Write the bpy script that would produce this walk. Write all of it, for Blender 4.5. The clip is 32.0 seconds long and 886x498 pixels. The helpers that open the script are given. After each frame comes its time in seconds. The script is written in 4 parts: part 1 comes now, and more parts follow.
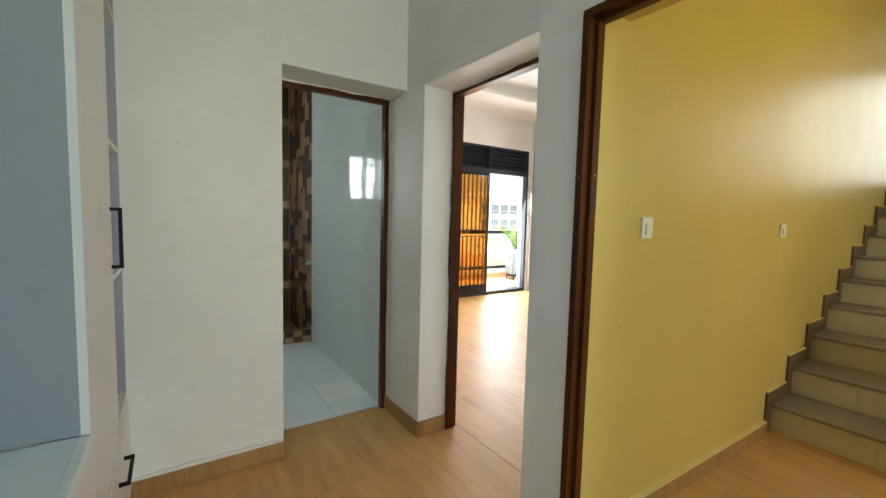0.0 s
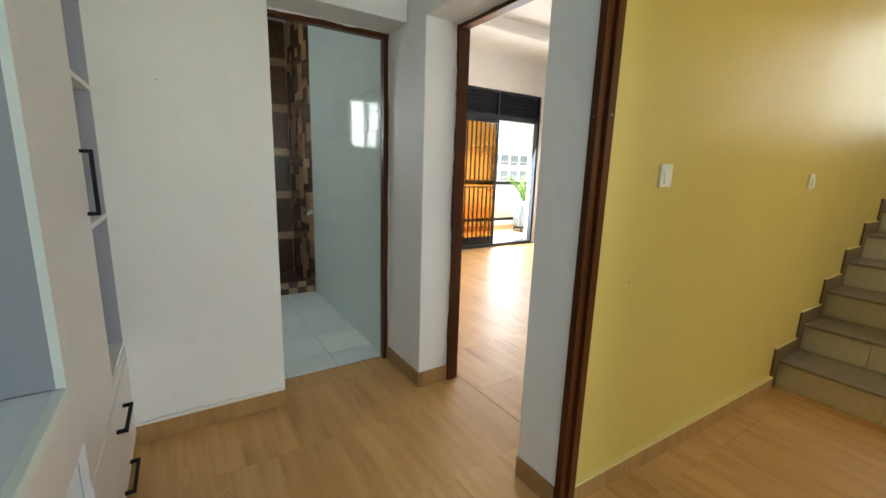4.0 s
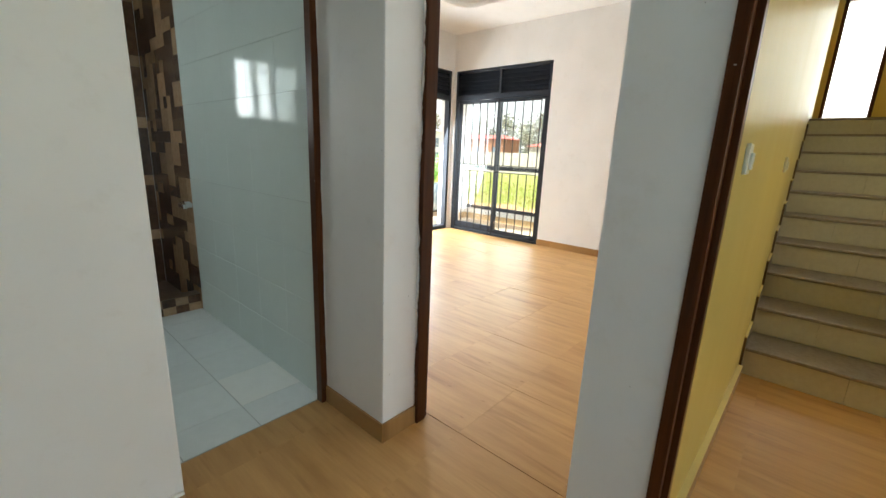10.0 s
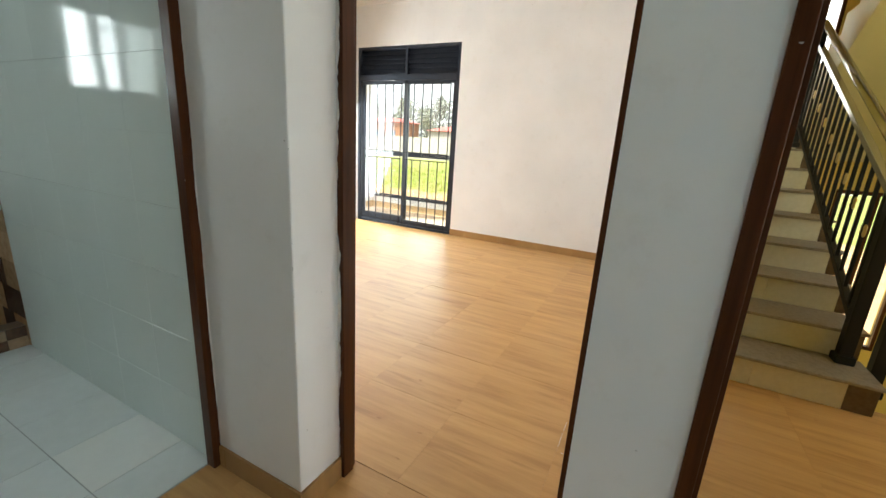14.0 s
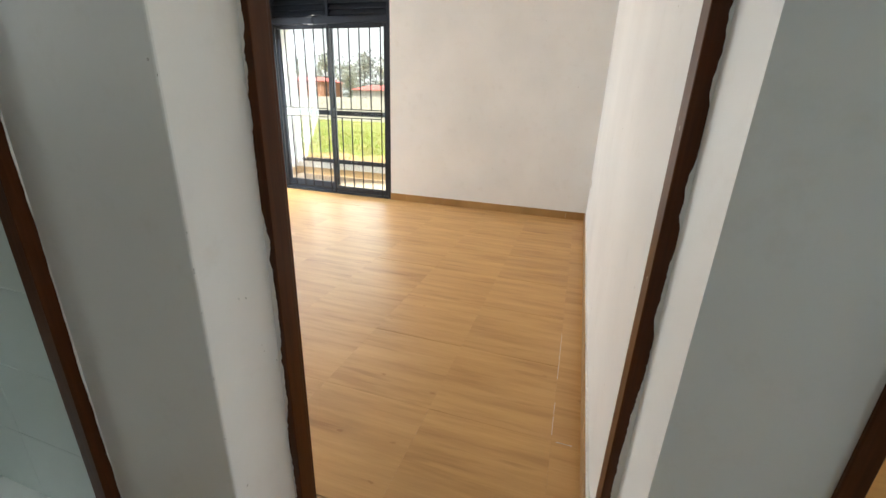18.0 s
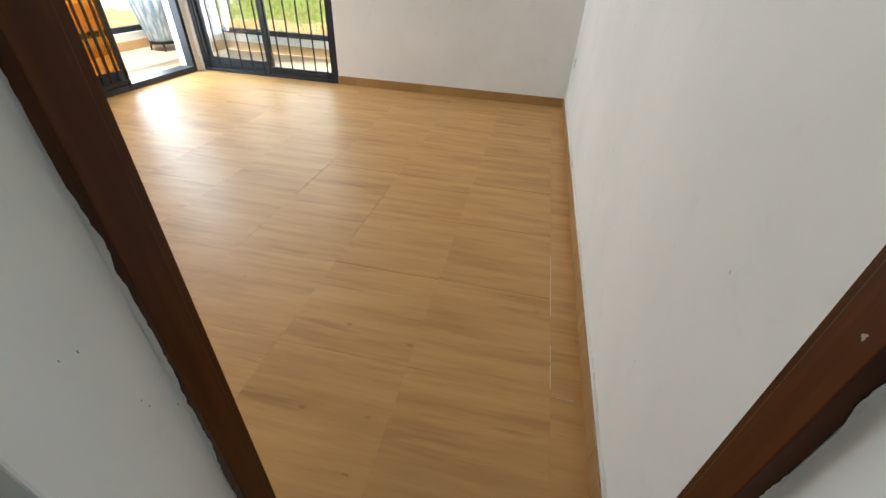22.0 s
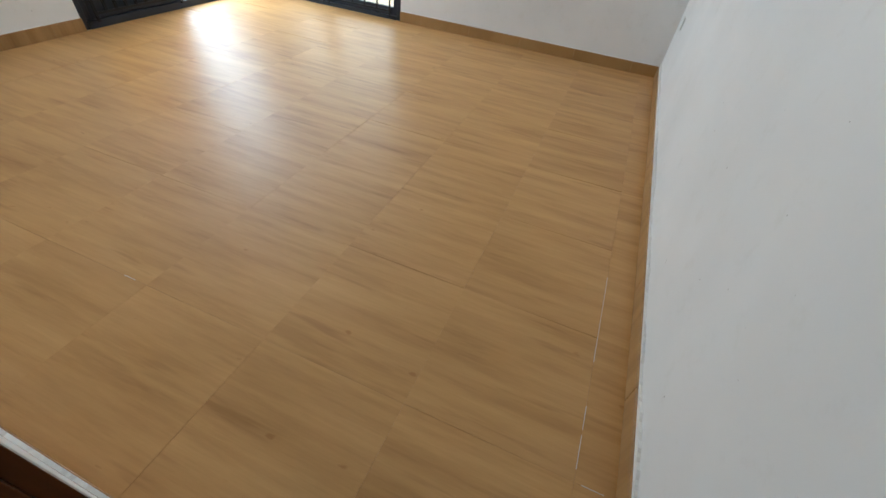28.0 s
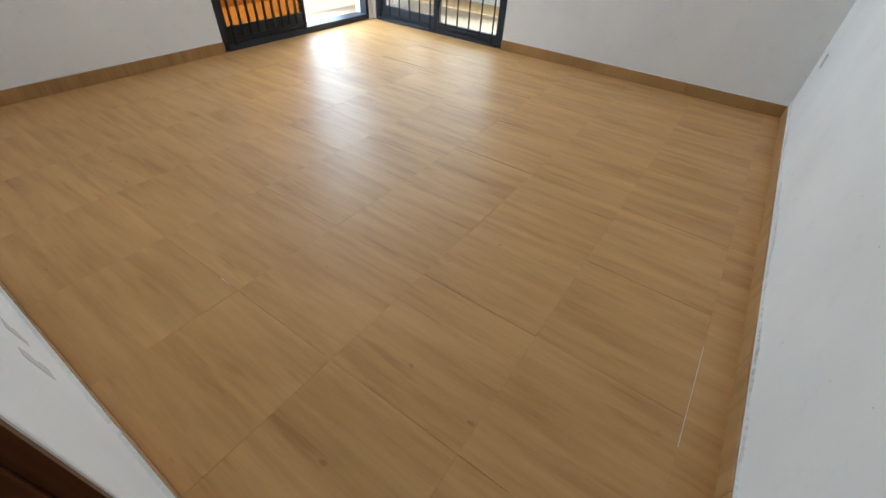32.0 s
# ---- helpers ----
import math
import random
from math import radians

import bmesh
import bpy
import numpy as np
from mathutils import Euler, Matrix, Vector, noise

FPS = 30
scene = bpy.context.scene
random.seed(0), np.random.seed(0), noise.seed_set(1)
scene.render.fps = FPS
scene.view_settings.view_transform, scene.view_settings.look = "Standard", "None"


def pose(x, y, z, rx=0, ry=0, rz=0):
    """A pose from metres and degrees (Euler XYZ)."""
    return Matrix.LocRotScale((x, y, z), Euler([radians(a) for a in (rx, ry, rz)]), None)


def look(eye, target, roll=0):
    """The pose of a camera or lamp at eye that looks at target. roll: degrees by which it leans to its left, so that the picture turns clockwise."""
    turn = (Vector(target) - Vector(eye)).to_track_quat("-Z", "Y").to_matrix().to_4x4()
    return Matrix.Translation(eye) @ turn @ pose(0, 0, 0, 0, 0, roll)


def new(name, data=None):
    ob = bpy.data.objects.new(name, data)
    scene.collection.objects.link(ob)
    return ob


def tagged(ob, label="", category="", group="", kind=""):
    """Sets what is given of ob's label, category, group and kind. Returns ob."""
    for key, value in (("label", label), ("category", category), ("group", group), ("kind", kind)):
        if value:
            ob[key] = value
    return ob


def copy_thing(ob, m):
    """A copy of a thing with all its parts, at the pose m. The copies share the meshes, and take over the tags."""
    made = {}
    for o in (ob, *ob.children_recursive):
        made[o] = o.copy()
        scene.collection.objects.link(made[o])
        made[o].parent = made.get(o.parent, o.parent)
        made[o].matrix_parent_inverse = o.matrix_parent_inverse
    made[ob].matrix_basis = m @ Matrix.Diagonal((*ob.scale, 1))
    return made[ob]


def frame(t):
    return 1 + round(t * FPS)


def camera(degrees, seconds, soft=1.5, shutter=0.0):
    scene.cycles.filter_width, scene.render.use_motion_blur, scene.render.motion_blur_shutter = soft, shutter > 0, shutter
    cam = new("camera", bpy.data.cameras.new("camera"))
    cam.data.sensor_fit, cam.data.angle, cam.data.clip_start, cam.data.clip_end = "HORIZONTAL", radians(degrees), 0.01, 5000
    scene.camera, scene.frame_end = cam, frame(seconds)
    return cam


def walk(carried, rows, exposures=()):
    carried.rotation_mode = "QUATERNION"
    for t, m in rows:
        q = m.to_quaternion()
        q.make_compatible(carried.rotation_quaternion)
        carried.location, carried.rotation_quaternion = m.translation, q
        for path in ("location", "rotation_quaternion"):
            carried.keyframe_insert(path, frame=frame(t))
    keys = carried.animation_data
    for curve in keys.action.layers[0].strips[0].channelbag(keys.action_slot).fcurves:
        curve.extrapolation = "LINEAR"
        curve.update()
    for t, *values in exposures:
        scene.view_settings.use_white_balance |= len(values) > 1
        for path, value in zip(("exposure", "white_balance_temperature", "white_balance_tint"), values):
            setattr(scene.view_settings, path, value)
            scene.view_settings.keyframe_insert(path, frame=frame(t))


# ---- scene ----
cam = camera(94.9, 32.0)
PATH = [
    (0, (-1.2635, -2.1116, 1.3720), (-0.2608, -0.6230, 1.2357), 1.46),
    (0.5, (-1.2557, -2.1169, 1.3709), (-0.2539, -0.6314, 1.1984), 1.50),
    (1, (-1.2520, -2.1141, 1.3667), (-0.2525, -0.6312, 1.1616), 1.54),
    (1.5, (-1.2452, -2.1073, 1.3696), (-0.2537, -0.6248, 1.1265), 1.68),
    (2, (-1.2395, -2.0995, 1.3655), (-0.2540, -0.6199, 1.0834), 1.83),
    (2.5, (-1.2338, -2.0947, 1.3653), (-0.2612, -0.6143, 1.0453), 1.77),
    (3, (-1.2240, -2.0839, 1.3592), (-0.2622, -0.6003, 1.0219), 1.71),
    (3.5, (-1.1966, -2.0720, 1.3541), (-0.2427, -0.5851, 1.0088), 1.69),
    (5.5, (-1.1511, -1.8601, 1.3498), (-0.1114, -0.4341, 0.9957), 2.50),
    (6, (-1.1617, -1.7962, 1.3457), (-0.0936, -0.3923, 0.9875), 2.78),
    (6.5, (-1.1654, -1.7392, 1.3406), (-0.0651, -0.3625, 0.9745), 2.86),
    (7, (-1.1610, -1.6802, 1.3275), (-0.0240, -0.3308, 0.9725), 3.04),
    (7.5, (-1.1309, -1.5870, 1.3345), (0.0268, -0.2597, 0.9628), 3.46),
    (8, (-1.1338, -1.4937, 1.3184), (0.0494, -0.1918, 0.9373), 3.89),
    (8.5, (-1.1207, -1.4414, 1.3183), (0.0801, -0.1648, 0.9080), 3.42),
    (9, (-1.1086, -1.4071, 1.3242), (0.1142, -0.1566, 0.8990), 2.74),
    (9.5, (-1.1067, -1.3332, 1.3190), (0.1610, -0.1266, 0.8984), 2.40),
    (10, (-1.0829, -1.2753, 1.3338), (0.2365, -0.1230, 0.9195), 2.36),
    (10.5, (-1.0820, -1.2243, 1.3437), (0.2888, -0.1328, 0.9320), 2.72),
    (11, (-1.0761, -1.1744, 1.3325), (0.3315, -0.1305, 0.9217), 2.68),
    (11.5, (-1.0774, -1.1264, 1.3293), (0.3656, -0.1356, 0.9097), 2.62),
    (12, (-1.0668, -1.0853, 1.3450), (0.4124, -0.1558, 0.9112), 2.95),
    (12.5, (-1.0231, -1.0464, 1.3451), (0.4824, -0.1644, 0.9027), 3.40),
    (13, (-0.9584, -1.0144, 1.3392), (0.5639, -0.1635, 0.8934), 3.45),
    (13.5, (-0.9111, -0.9740, 1.3499), (0.6305, -0.1611, 0.8999), 3.72),
    (14, (-0.8559, -0.9576, 1.3586), (0.6932, -0.1644, 0.8987), 3.50),
    (14.5, (-0.8215, -0.9456, 1.3698), (0.7244, -0.1556, 0.8941), 3.36),
    (16.5, (-0.6735, -0.7673, 1.3209), (0.9286, -0.1723, 0.7558), 1.75),
    (17, (-0.6365, -0.7227, 1.3087), (0.9742, -0.1723, 0.7234), 1.35),
    (17.5, (-0.5974, -0.7094, 1.2942), (1.0184, -0.1853, 0.6989), 1.72),
    (18, (-0.5584, -0.6961, 1.2796), (1.0579, -0.1837, 0.6754), 2.09),
    (18.5, (-0.4896, -0.6825, 1.2847), (1.1213, -0.1695, 0.6665), 2.39),
    (19, (-0.4207, -0.6689, 1.2898), (1.1690, -0.1390, 0.6326), 2.68),
    (19.5, (-0.3793, -0.6532, 1.2858), (1.1786, -0.1063, 0.5689), 2.75),
    (20, (-0.3149, -0.6606, 1.2818), (1.2072, -0.1146, 0.4911), 1.92),
    (20.5, (-0.2643, -0.6369, 1.2804), (1.2390, -0.1362, 0.4197), 1.48),
    (21, (-0.1896, -0.5773, 1.2820), (1.2953, -0.1708, 0.3493), 1.64),
    (21.5, (-0.1490, -0.5426, 1.2601), (1.3169, -0.2070, 0.2671), 2.34),
    (22, (-0.1203, -0.5060, 1.2592), (1.3193, -0.2385, 0.2123), 3.12),
    (22.5, (-0.0826, -0.4857, 1.2613), (1.3352, -0.2442, 0.1774), 3.90),
    (23, (-0.0599, -0.4644, 1.2584), (1.3395, -0.2463, 0.1476), 4.47),
    (23.5, (-0.0049, -0.4688, 1.2661), (1.3730, -0.2460, 0.1295), 5.47),
    (24, (0.0362, -0.4683, 1.2528), (1.3867, -0.2480, 0.0833), 6.06),
    (24.5, (0.0885, -0.4816, 1.2388), (1.4092, -0.2368, 0.0405), 5.50),
    (25, (0.1257, -0.4680, 1.2397), (1.4188, -0.2273, 0.0110), 5.74),
    (25.5, (0.1819, -0.4703, 1.2387), (1.4626, -0.2169, -0.0030), 5.63),
    (27.5, (0.2682, -0.4629, 1.2210), (1.5356, -0.0808, -0.0049), 6.61),
    (28, (0.2921, -0.4610, 1.2166), (1.5450, -0.0477, -0.0140), 6.85),
    (28.5, (0.3069, -0.4524, 1.2226), (1.5469, -0.0037, -0.0087), 6.57),
    (29, (0.3217, -0.4437, 1.2286), (1.5469, 0.0401, -0.0041), 6.30),
    (29.5, (0.3385, -0.4361, 1.2356), (1.5485, 0.0926, 0.0064), 6.12),
    (30, (0.3553, -0.4284, 1.2426), (1.5532, 0.1422, 0.0204), 5.94),
    (30.5, (0.3578, -0.4219, 1.2436), (1.5470, 0.1872, 0.0315), 5.44),
    (31, (0.3603, -0.4154, 1.2446), (1.5352, 0.2345, 0.0399), 4.94),
    (31.5, (0.3628, -0.4169, 1.2431), (1.5187, 0.2717, 0.0416), 4.34),
    (32, (0.3653, -0.4184, 1.2416), (1.5007, 0.3143, 0.0468), 3.74),
]
walk(cam, [(t, look(e, a, r)) for t, e, a, r in PATH], exposures=[(0, 1.58, 6350, 9), (3, 1.58, 6350, 9), (6, 1.5, 6300, 9), (9, 1.45, 6250, 8), (14, 1.55, 6250, 8), (18, 1.24, 6250, 9), (21, 0.98, 6100, 7), (24, 0.85, 5780, 5), (28, 0.74, 5430, 4), (32, 0.72, 5360, 4)])

# ---- world, sun and large lights ----
world = bpy.data.worlds.new("sky")
scene.world = world
world.use_nodes = True
wn = world.node_tree.nodes
sky = wn.new("ShaderNodeTexSky")
sky.sky_type = "NISHITA"
sky.sun_disc = False
sky.sun_elevation = radians(71)
sky.sun_rotation = radians(255)
sky.dust_density = 6.0
sky.air_density = 0.9
wn["Background"].inputs["Strength"].default_value = 0.15
world.node_tree.links.new(sky.outputs[0], wn["Background"].inputs["Color"])

sun_data = bpy.data.lights.new("sun", "SUN")
sun_data.energy = 4.5
sun_data.angle = radians(0.6)
sun_data.color = (1.0, 0.95, 0.87)
sun = new("sun", sun_data)
sun.matrix_world = look((-30.0, -8.0, 90.0), (0.0, 0.0, 0.0))


def window_light(name, where, towards, width, height, power, color=(1, 1, 1)):
    """Area lamp for daylight at an opening, seen or added."""
    data = bpy.data.lights.new(name, "AREA")
    data.shape, data.size, data.size_y, data.energy, data.color = "RECTANGLE", width, height, power, color
    ob = new(name, data)
    ob.matrix_world = look(where, towards)
    return ob


window_light("daylight_far_window", (5.15, 2.50, 1.25), (0.6, 0.5, -0.7), 1.7, 2.3, 38, (1.0, 0.965, 0.88))
window_light("daylight_side_window", (3.68, 3.88, 1.15), (3.2, 0.0, -0.4), 1.62, 2.15, 57, (0.89, 0.965, 1.0))
window_light("daylight_bathroom", (-1.17, 3.44, 1.905), (-1.0, 0.0, 1.2), 0.74, 0.58, 6.2, (0.93, 1.0, 0.97))
# Fill lamp added to brighten the lobby; its south opening is unseen.
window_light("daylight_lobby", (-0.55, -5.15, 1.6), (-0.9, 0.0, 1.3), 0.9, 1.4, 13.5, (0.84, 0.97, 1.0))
# West fill lamp, added to tint west-facing walls blue; no window known there.
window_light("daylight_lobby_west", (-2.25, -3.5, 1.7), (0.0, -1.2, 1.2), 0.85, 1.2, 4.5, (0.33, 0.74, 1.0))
window_light("daylight_stairs", (6.78, -1.95, 2.7), (2.0, -1.7, 1.5), 1.45, 1.4, 15.5, (1.0, 0.99, 0.86))
# Unseen source added to brighten the hall, yellowed for bounce off its walls.
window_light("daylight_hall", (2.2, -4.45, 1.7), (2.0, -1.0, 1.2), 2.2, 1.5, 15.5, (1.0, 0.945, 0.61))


# ---- materials ----
def material(name, color, rough=0.5, metal=0.0, spec=0.5):
    mat = bpy.data.materials.new(name)
    mat.use_nodes = True
    b = mat.node_tree.nodes["Principled BSDF"]
    b.inputs["Base Color"].default_value = (*color, 1)
    b.inputs["Roughness"].default_value = rough
    b.inputs["Metallic"].default_value = metal
    b.inputs["Specular IOR Level"].default_value = spec
    return mat, mat.node_tree.nodes, mat.node_tree.links, b


def noise_node(nodes, links, vec, scale, detail=4.0, rough=0.55):
    n = nodes.new("ShaderNodeTexNoise")
    n.inputs["Scale"].default_value = scale
    n.inputs["Detail"].default_value = detail
    n.inputs["Roughness"].default_value = rough
    links.new(vec, n.inputs["Vector"])
    return n.outputs["Fac"]


def ramp(nodes, links, fac, stops):
    r = nodes.new("ShaderNodeValToRGB")
    e = r.color_ramp.elements
    while len(e) < len(stops):
        e.new(0.5)
    for el, (p, c) in zip(e, stops):
        el.position, el.color = p, (*c, 1)
    links.new(fac, r.inputs["Fac"])
    return r.outputs["Color"]


def mix(nodes, links, fac, a, b, how="MIX"):
    m = nodes.new("ShaderNodeMix")
    m.data_type, m.blend_type = "RGBA", how
    for sock, v in ((m.inputs["Factor"], fac), (m.inputs["A"], a), (m.inputs["B"], b)):
        if isinstance(v, (int, float)):
            sock.default_value = v
        elif isinstance(v, tuple):
            sock.default_value = (*v, 1)
        else:
            links.new(v, sock)
    return m.outputs["Result"]


def bump(nodes, links, b, height, strength=0.2, distance=0.01):
    n = nodes.new("ShaderNodeBump")
    n.inputs["Strength"].default_value = strength
    n.inputs["Distance"].default_value = distance
    links.new(height, n.inputs["Height"])
    links.new(n.outputs["Normal"], b.inputs["Normal"])


def scaled(nodes, links, vec, s, shift=None):
    m = nodes.new("ShaderNodeMapping")
    m.inputs["Scale"].default_value = s
    links.new(vec, m.inputs["Vector"])
    if shift is not None:
        links.new(shift, m.inputs["Location"])
    return m.outputs["Vector"]


def paint(name, color, rough=0.5, vary=0.05, relief=0.12, spec=0.4, brush=6.0):
    """Rolled wall paint: faint patches, roller grain, slight waves in the plaster."""
    mat, n, l, b = material(name, color, rough, spec=spec)
    pos = n.new("ShaderNodeNewGeometry").outputs["Position"]
    big = noise_node(n, l, pos, 1.3, 3)
    fine = noise_node(n, l, pos, 220, 2)
    wave = noise_node(n, l, scaled(n, l, pos, (1, 1, 0.35)), brush, 4)
    lo = tuple(c * (1 - vary) for c in color)
    hi = tuple(min(1, c * (1 + vary)) for c in color)
    col = ramp(n, l, big, [(0.3, lo), (0.7, hi)])
    smudge = ramp(n, l, noise_node(n, l, pos, 9, 6, 0.7), [(0.56, (1, 1, 1)), (0.8, (0.93, 0.92, 0.9))])
    chips = ramp(n, l, noise_node(n, l, pos, 38, 2, 0.4), [(0.79, (1, 1, 1)), (0.805, (0.62, 0.59, 0.57))])
    l.new(mix(n, l, 1.0, mix(n, l, 1.0, col, smudge, "MULTIPLY"), chips, "MULTIPLY"), b.inputs["Base Color"])
    rr = n.new("ShaderNodeMapRange")
    rr.inputs["To Min"].default_value, rr.inputs["To Max"].default_value = rough - 0.07, rough + 0.09
    l.new(wave, rr.inputs["Value"])
    l.new(rr.outputs[0], b.inputs["Roughness"])
    add = n.new("ShaderNodeMath")
    add.operation = "MULTIPLY_ADD"
    add.inputs[1].default_value = 0.12
    l.new(fine, add.inputs[0])
    l.new(wave, add.inputs[2])
    bump(n, l, b, add.outputs[0], relief, 0.006)
    return mat


def wood_tile(name, light, mid, dark, rough=0.45):
    """Glazed tile printed as planks; the grain runs along y, each tile with its own cut of the print."""
    mat, n, l, b = material(name, mid, rough, spec=0.33)
    b.inputs["Coat Weight"].default_value = 0.04
    b.inputs["Coat Roughness"].default_value = 0.18
    obj = n.new("ShaderNodeTexCoord").outputs["Object"]
    rnd = n.new("ShaderNodeObjectInfo").outputs["Random"]
    comb = n.new("ShaderNodeCombineXYZ")
    for i, k in enumerate((37.0, 91.0, 13.0)):
        m = n.new("ShaderNodeMath")
        m.operation = "MULTIPLY"
        m.inputs[1].default_value = k
        l.new(rnd, m.inputs[0])
        l.new(m.outputs[0], comb.inputs[i])
    broad = noise_node(n, l, scaled(n, l, obj, (7, 0.9, 1), comb.outputs[0]), 1.0, 3, 0.5)
    streak = noise_node(n, l, scaled(n, l, obj, (17, 1.5, 1), comb.outputs[0]), 1.0, 5, 0.62)
    fine = noise_node(n, l, scaled(n, l, obj, (170, 6, 1), comb.outputs[0]), 1.0, 4, 0.6)
    dashes = noise_node(n, l, scaled(n, l, obj, (26, 2.2, 1), comb.outputs[0]), 1.0, 3, 0.5)
    knots = noise_node(n, l, scaled(n, l, obj, (30, 12, 1), comb.outputs[0]), 1.0, 2, 0.4)
    col = ramp(n, l, streak, [(0.32, dark), (0.5, mid), (0.68, light)])
    col = mix(n, l, 1.0, col, ramp(n, l, broad, [(0.32, (0.93, 0.91, 0.89)), (0.62, (1.03, 1.03, 1.02))]), "MULTIPLY")
    col = mix(n, l, 1.0, col, ramp(n, l, fine, [(0.3, (0.965, 0.96, 0.95)), (0.65, (1.02, 1.02, 1.02))]), "MULTIPLY")
    col = mix(n, l, 1.0, col, ramp(n, l, dashes, [(0.26, (0.82, 0.78, 0.75)), (0.38, (1, 1, 1))]), "MULTIPLY")
    col = mix(n, l, 1.0, col, ramp(n, l, knots, [(0.20, (0.80, 0.72, 0.66)), (0.25, (1, 1, 1))]), "MULTIPLY")
    tone = ramp(n, l, rnd, [(0.0, (0.98, 0.98, 0.98)), (1.0, (1.02, 1.02, 1.02))])
    l.new(mix(n, l, 1.0, col, tone, "MULTIPLY"), b.inputs["Base Color"])
    dust = noise_node(n, l, n.new("ShaderNodeNewGeometry").outputs["Position"], 3.5, 5, 0.65)
    rr = n.new("ShaderNodeMapRange")
    rr.inputs["To Min"].default_value, rr.inputs["To Max"].default_value = rough - 0.01, rough + 0.015
    l.new(dust, rr.inputs["Value"])
    l.new(rr.outputs[0], b.inputs["Roughness"])
    bump(n, l, b, fine, 0.03, 0.002)
    return mat


def varnished(name, color, dark, rough=0.3):
    mat, n, l, b = material(name, color, rough, spec=0.16)
    obj = n.new("ShaderNodeNewGeometry").outputs["Position"]
    g = noise_node(n, l, scaled(n, l, obj, (55, 55, 2.5)), 1.0, 5, 0.6)
    col = ramp(n, l, g, [(0.3, dark), (0.7, color)])
    chips = ramp(n, l, noise_node(n, l, obj, 30, 3, 0.5), [(0.752, (0, 0, 0)), (0.76, (1, 1, 1))])
    l.new(mix(n, l, chips, col, (0.45, 0.4, 0.36)), b.inputs["Base Color"])
    bump(n, l, b, g, 0.15, 0.003)
    return mat


def speckled(name, color, spot, rough, scale, vary=0.1, spec=0.5):
    mat, n, l, b = material(name, color, rough, spec=spec)
    pos = n.new("ShaderNodeNewGeometry").outputs["Position"]
    rnd = n.new("ShaderNodeObjectInfo").outputs["Random"]
    a = ramp(n, l, noise_node(n, l, pos, scale, 5, 0.65), [(0.35, spot), (0.6, color)])
    t = ramp(n, l, rnd, [(0.0, (1 - vary,) * 3), (1.0, (1 + vary,) * 3)])
    l.new(mix(n, l, 1.0, a, t, "MULTIPLY"), b.inputs["Base Color"])
    bump(n, l, b, noise_node(n, l, pos, scale * 2, 3), 0.05, 0.003)
    return mat


WHITE = paint("white_wall_paint", (0.82, 0.807, 0.785), 0.50)
CEILING = paint("ceiling_paint", (0.86, 0.845, 0.82), 0.7)
YELLOW = paint("yellow_gloss_paint", (0.60, 0.458, 0.132), 0.34, 0.04, 0.22, 0.5, 5.0)
ORANGE = paint("ochre_gloss_paint", (0.72, 0.51, 0.13), 0.35, 0.04, 0.2)
STAIRWELL = paint("cream_stairwell_paint", (0.66, 0.56, 0.33), 0.5)
# Wall yellow made paler: the light on the ledge tops is in the colour.
LEDGE_LIT = paint("lit_yellow_ledge_paint", (0.74, 0.62, 0.26), 0.5)
FLOOR = wood_tile("wood_print_tile", (0.625, 0.365, 0.140), (0.575, 0.328, 0.119), (0.490, 0.268, 0.091))
SKIRT = wood_tile("wood_print_skirting", (0.42, 0.245, 0.095), (0.38, 0.215, 0.08), (0.30, 0.165, 0.06), 0.4)
GROUT = speckled("grout", (0.52, 0.315, 0.128), (0.47, 0.28, 0.11), 0.9, 60)
BROWN = varnished("dark_varnished_wood", (0.095, 0.029, 0.008), (0.050, 0.015, 0.004), 0.34)
METAL = material("charcoal_powder_coat", (0.026, 0.031, 0.042), 0.42, 0.0, 0.3)[0]
BARS = material("black_steel_bar", (0.012, 0.012, 0.013), 0.5, 0.0, 0.25)[0]
STEEL = material("polished_steel", (0.46, 0.46, 0.46), 0.2, 1.0)[0]
BRASS = material("gilded_rosette", (0.75, 0.62, 0.32), 0.3, 0.9)[0]
PLASTIC = material("white_switch_plastic", (0.78, 0.77, 0.72), 0.3)[0]
BATH_WALL = speckled("white_glazed_wall_tile", (0.69, 0.77, 0.735), (0.67, 0.75, 0.715), 0.06, 2, 0.01, 0.22)
BATH_FLOOR = speckled("pale_bathroom_floor_tile", (0.80, 0.845, 0.835), (0.77, 0.815, 0.805), 0.2, 14, 0.025)
BATH_GROUT = speckled("bathroom_grout", (0.40, 0.43, 0.42), (0.35, 0.37, 0.36), 0.9, 50)
TILE_JOINT = speckled("pale_tile_joint", (0.72, 0.80, 0.77), (0.68, 0.76, 0.73), 0.5, 50)
MOSAIC = speckled("brown_mosaic", (0.125, 0.064, 0.032), (0.07, 0.035, 0.018), 0.25, 25, 0.4)
MOSAIC_PALE = speckled("tan_mosaic", (0.44, 0.29, 0.165), (0.34, 0.215, 0.115), 0.25, 25, 0.2)
TREAD = speckled("taupe_stair_tread", (0.30, 0.25, 0.20), (0.22, 0.18, 0.14), 0.4, 40, 0.05)
RISER = speckled("cream_riser_tile", (0.62, 0.58, 0.45), (0.58, 0.54, 0.41), 0.25, 30, 0.04)
STAIR_EDGE = speckled("brown_stair_skirting", (0.13, 0.085, 0.05), (0.09, 0.055, 0.03), 0.35, 30, 0.1)
LAMINATE = speckled("white_laminate", (0.80, 0.765, 0.765), (0.78, 0.75, 0.75), 0.32, 3, 0.01)
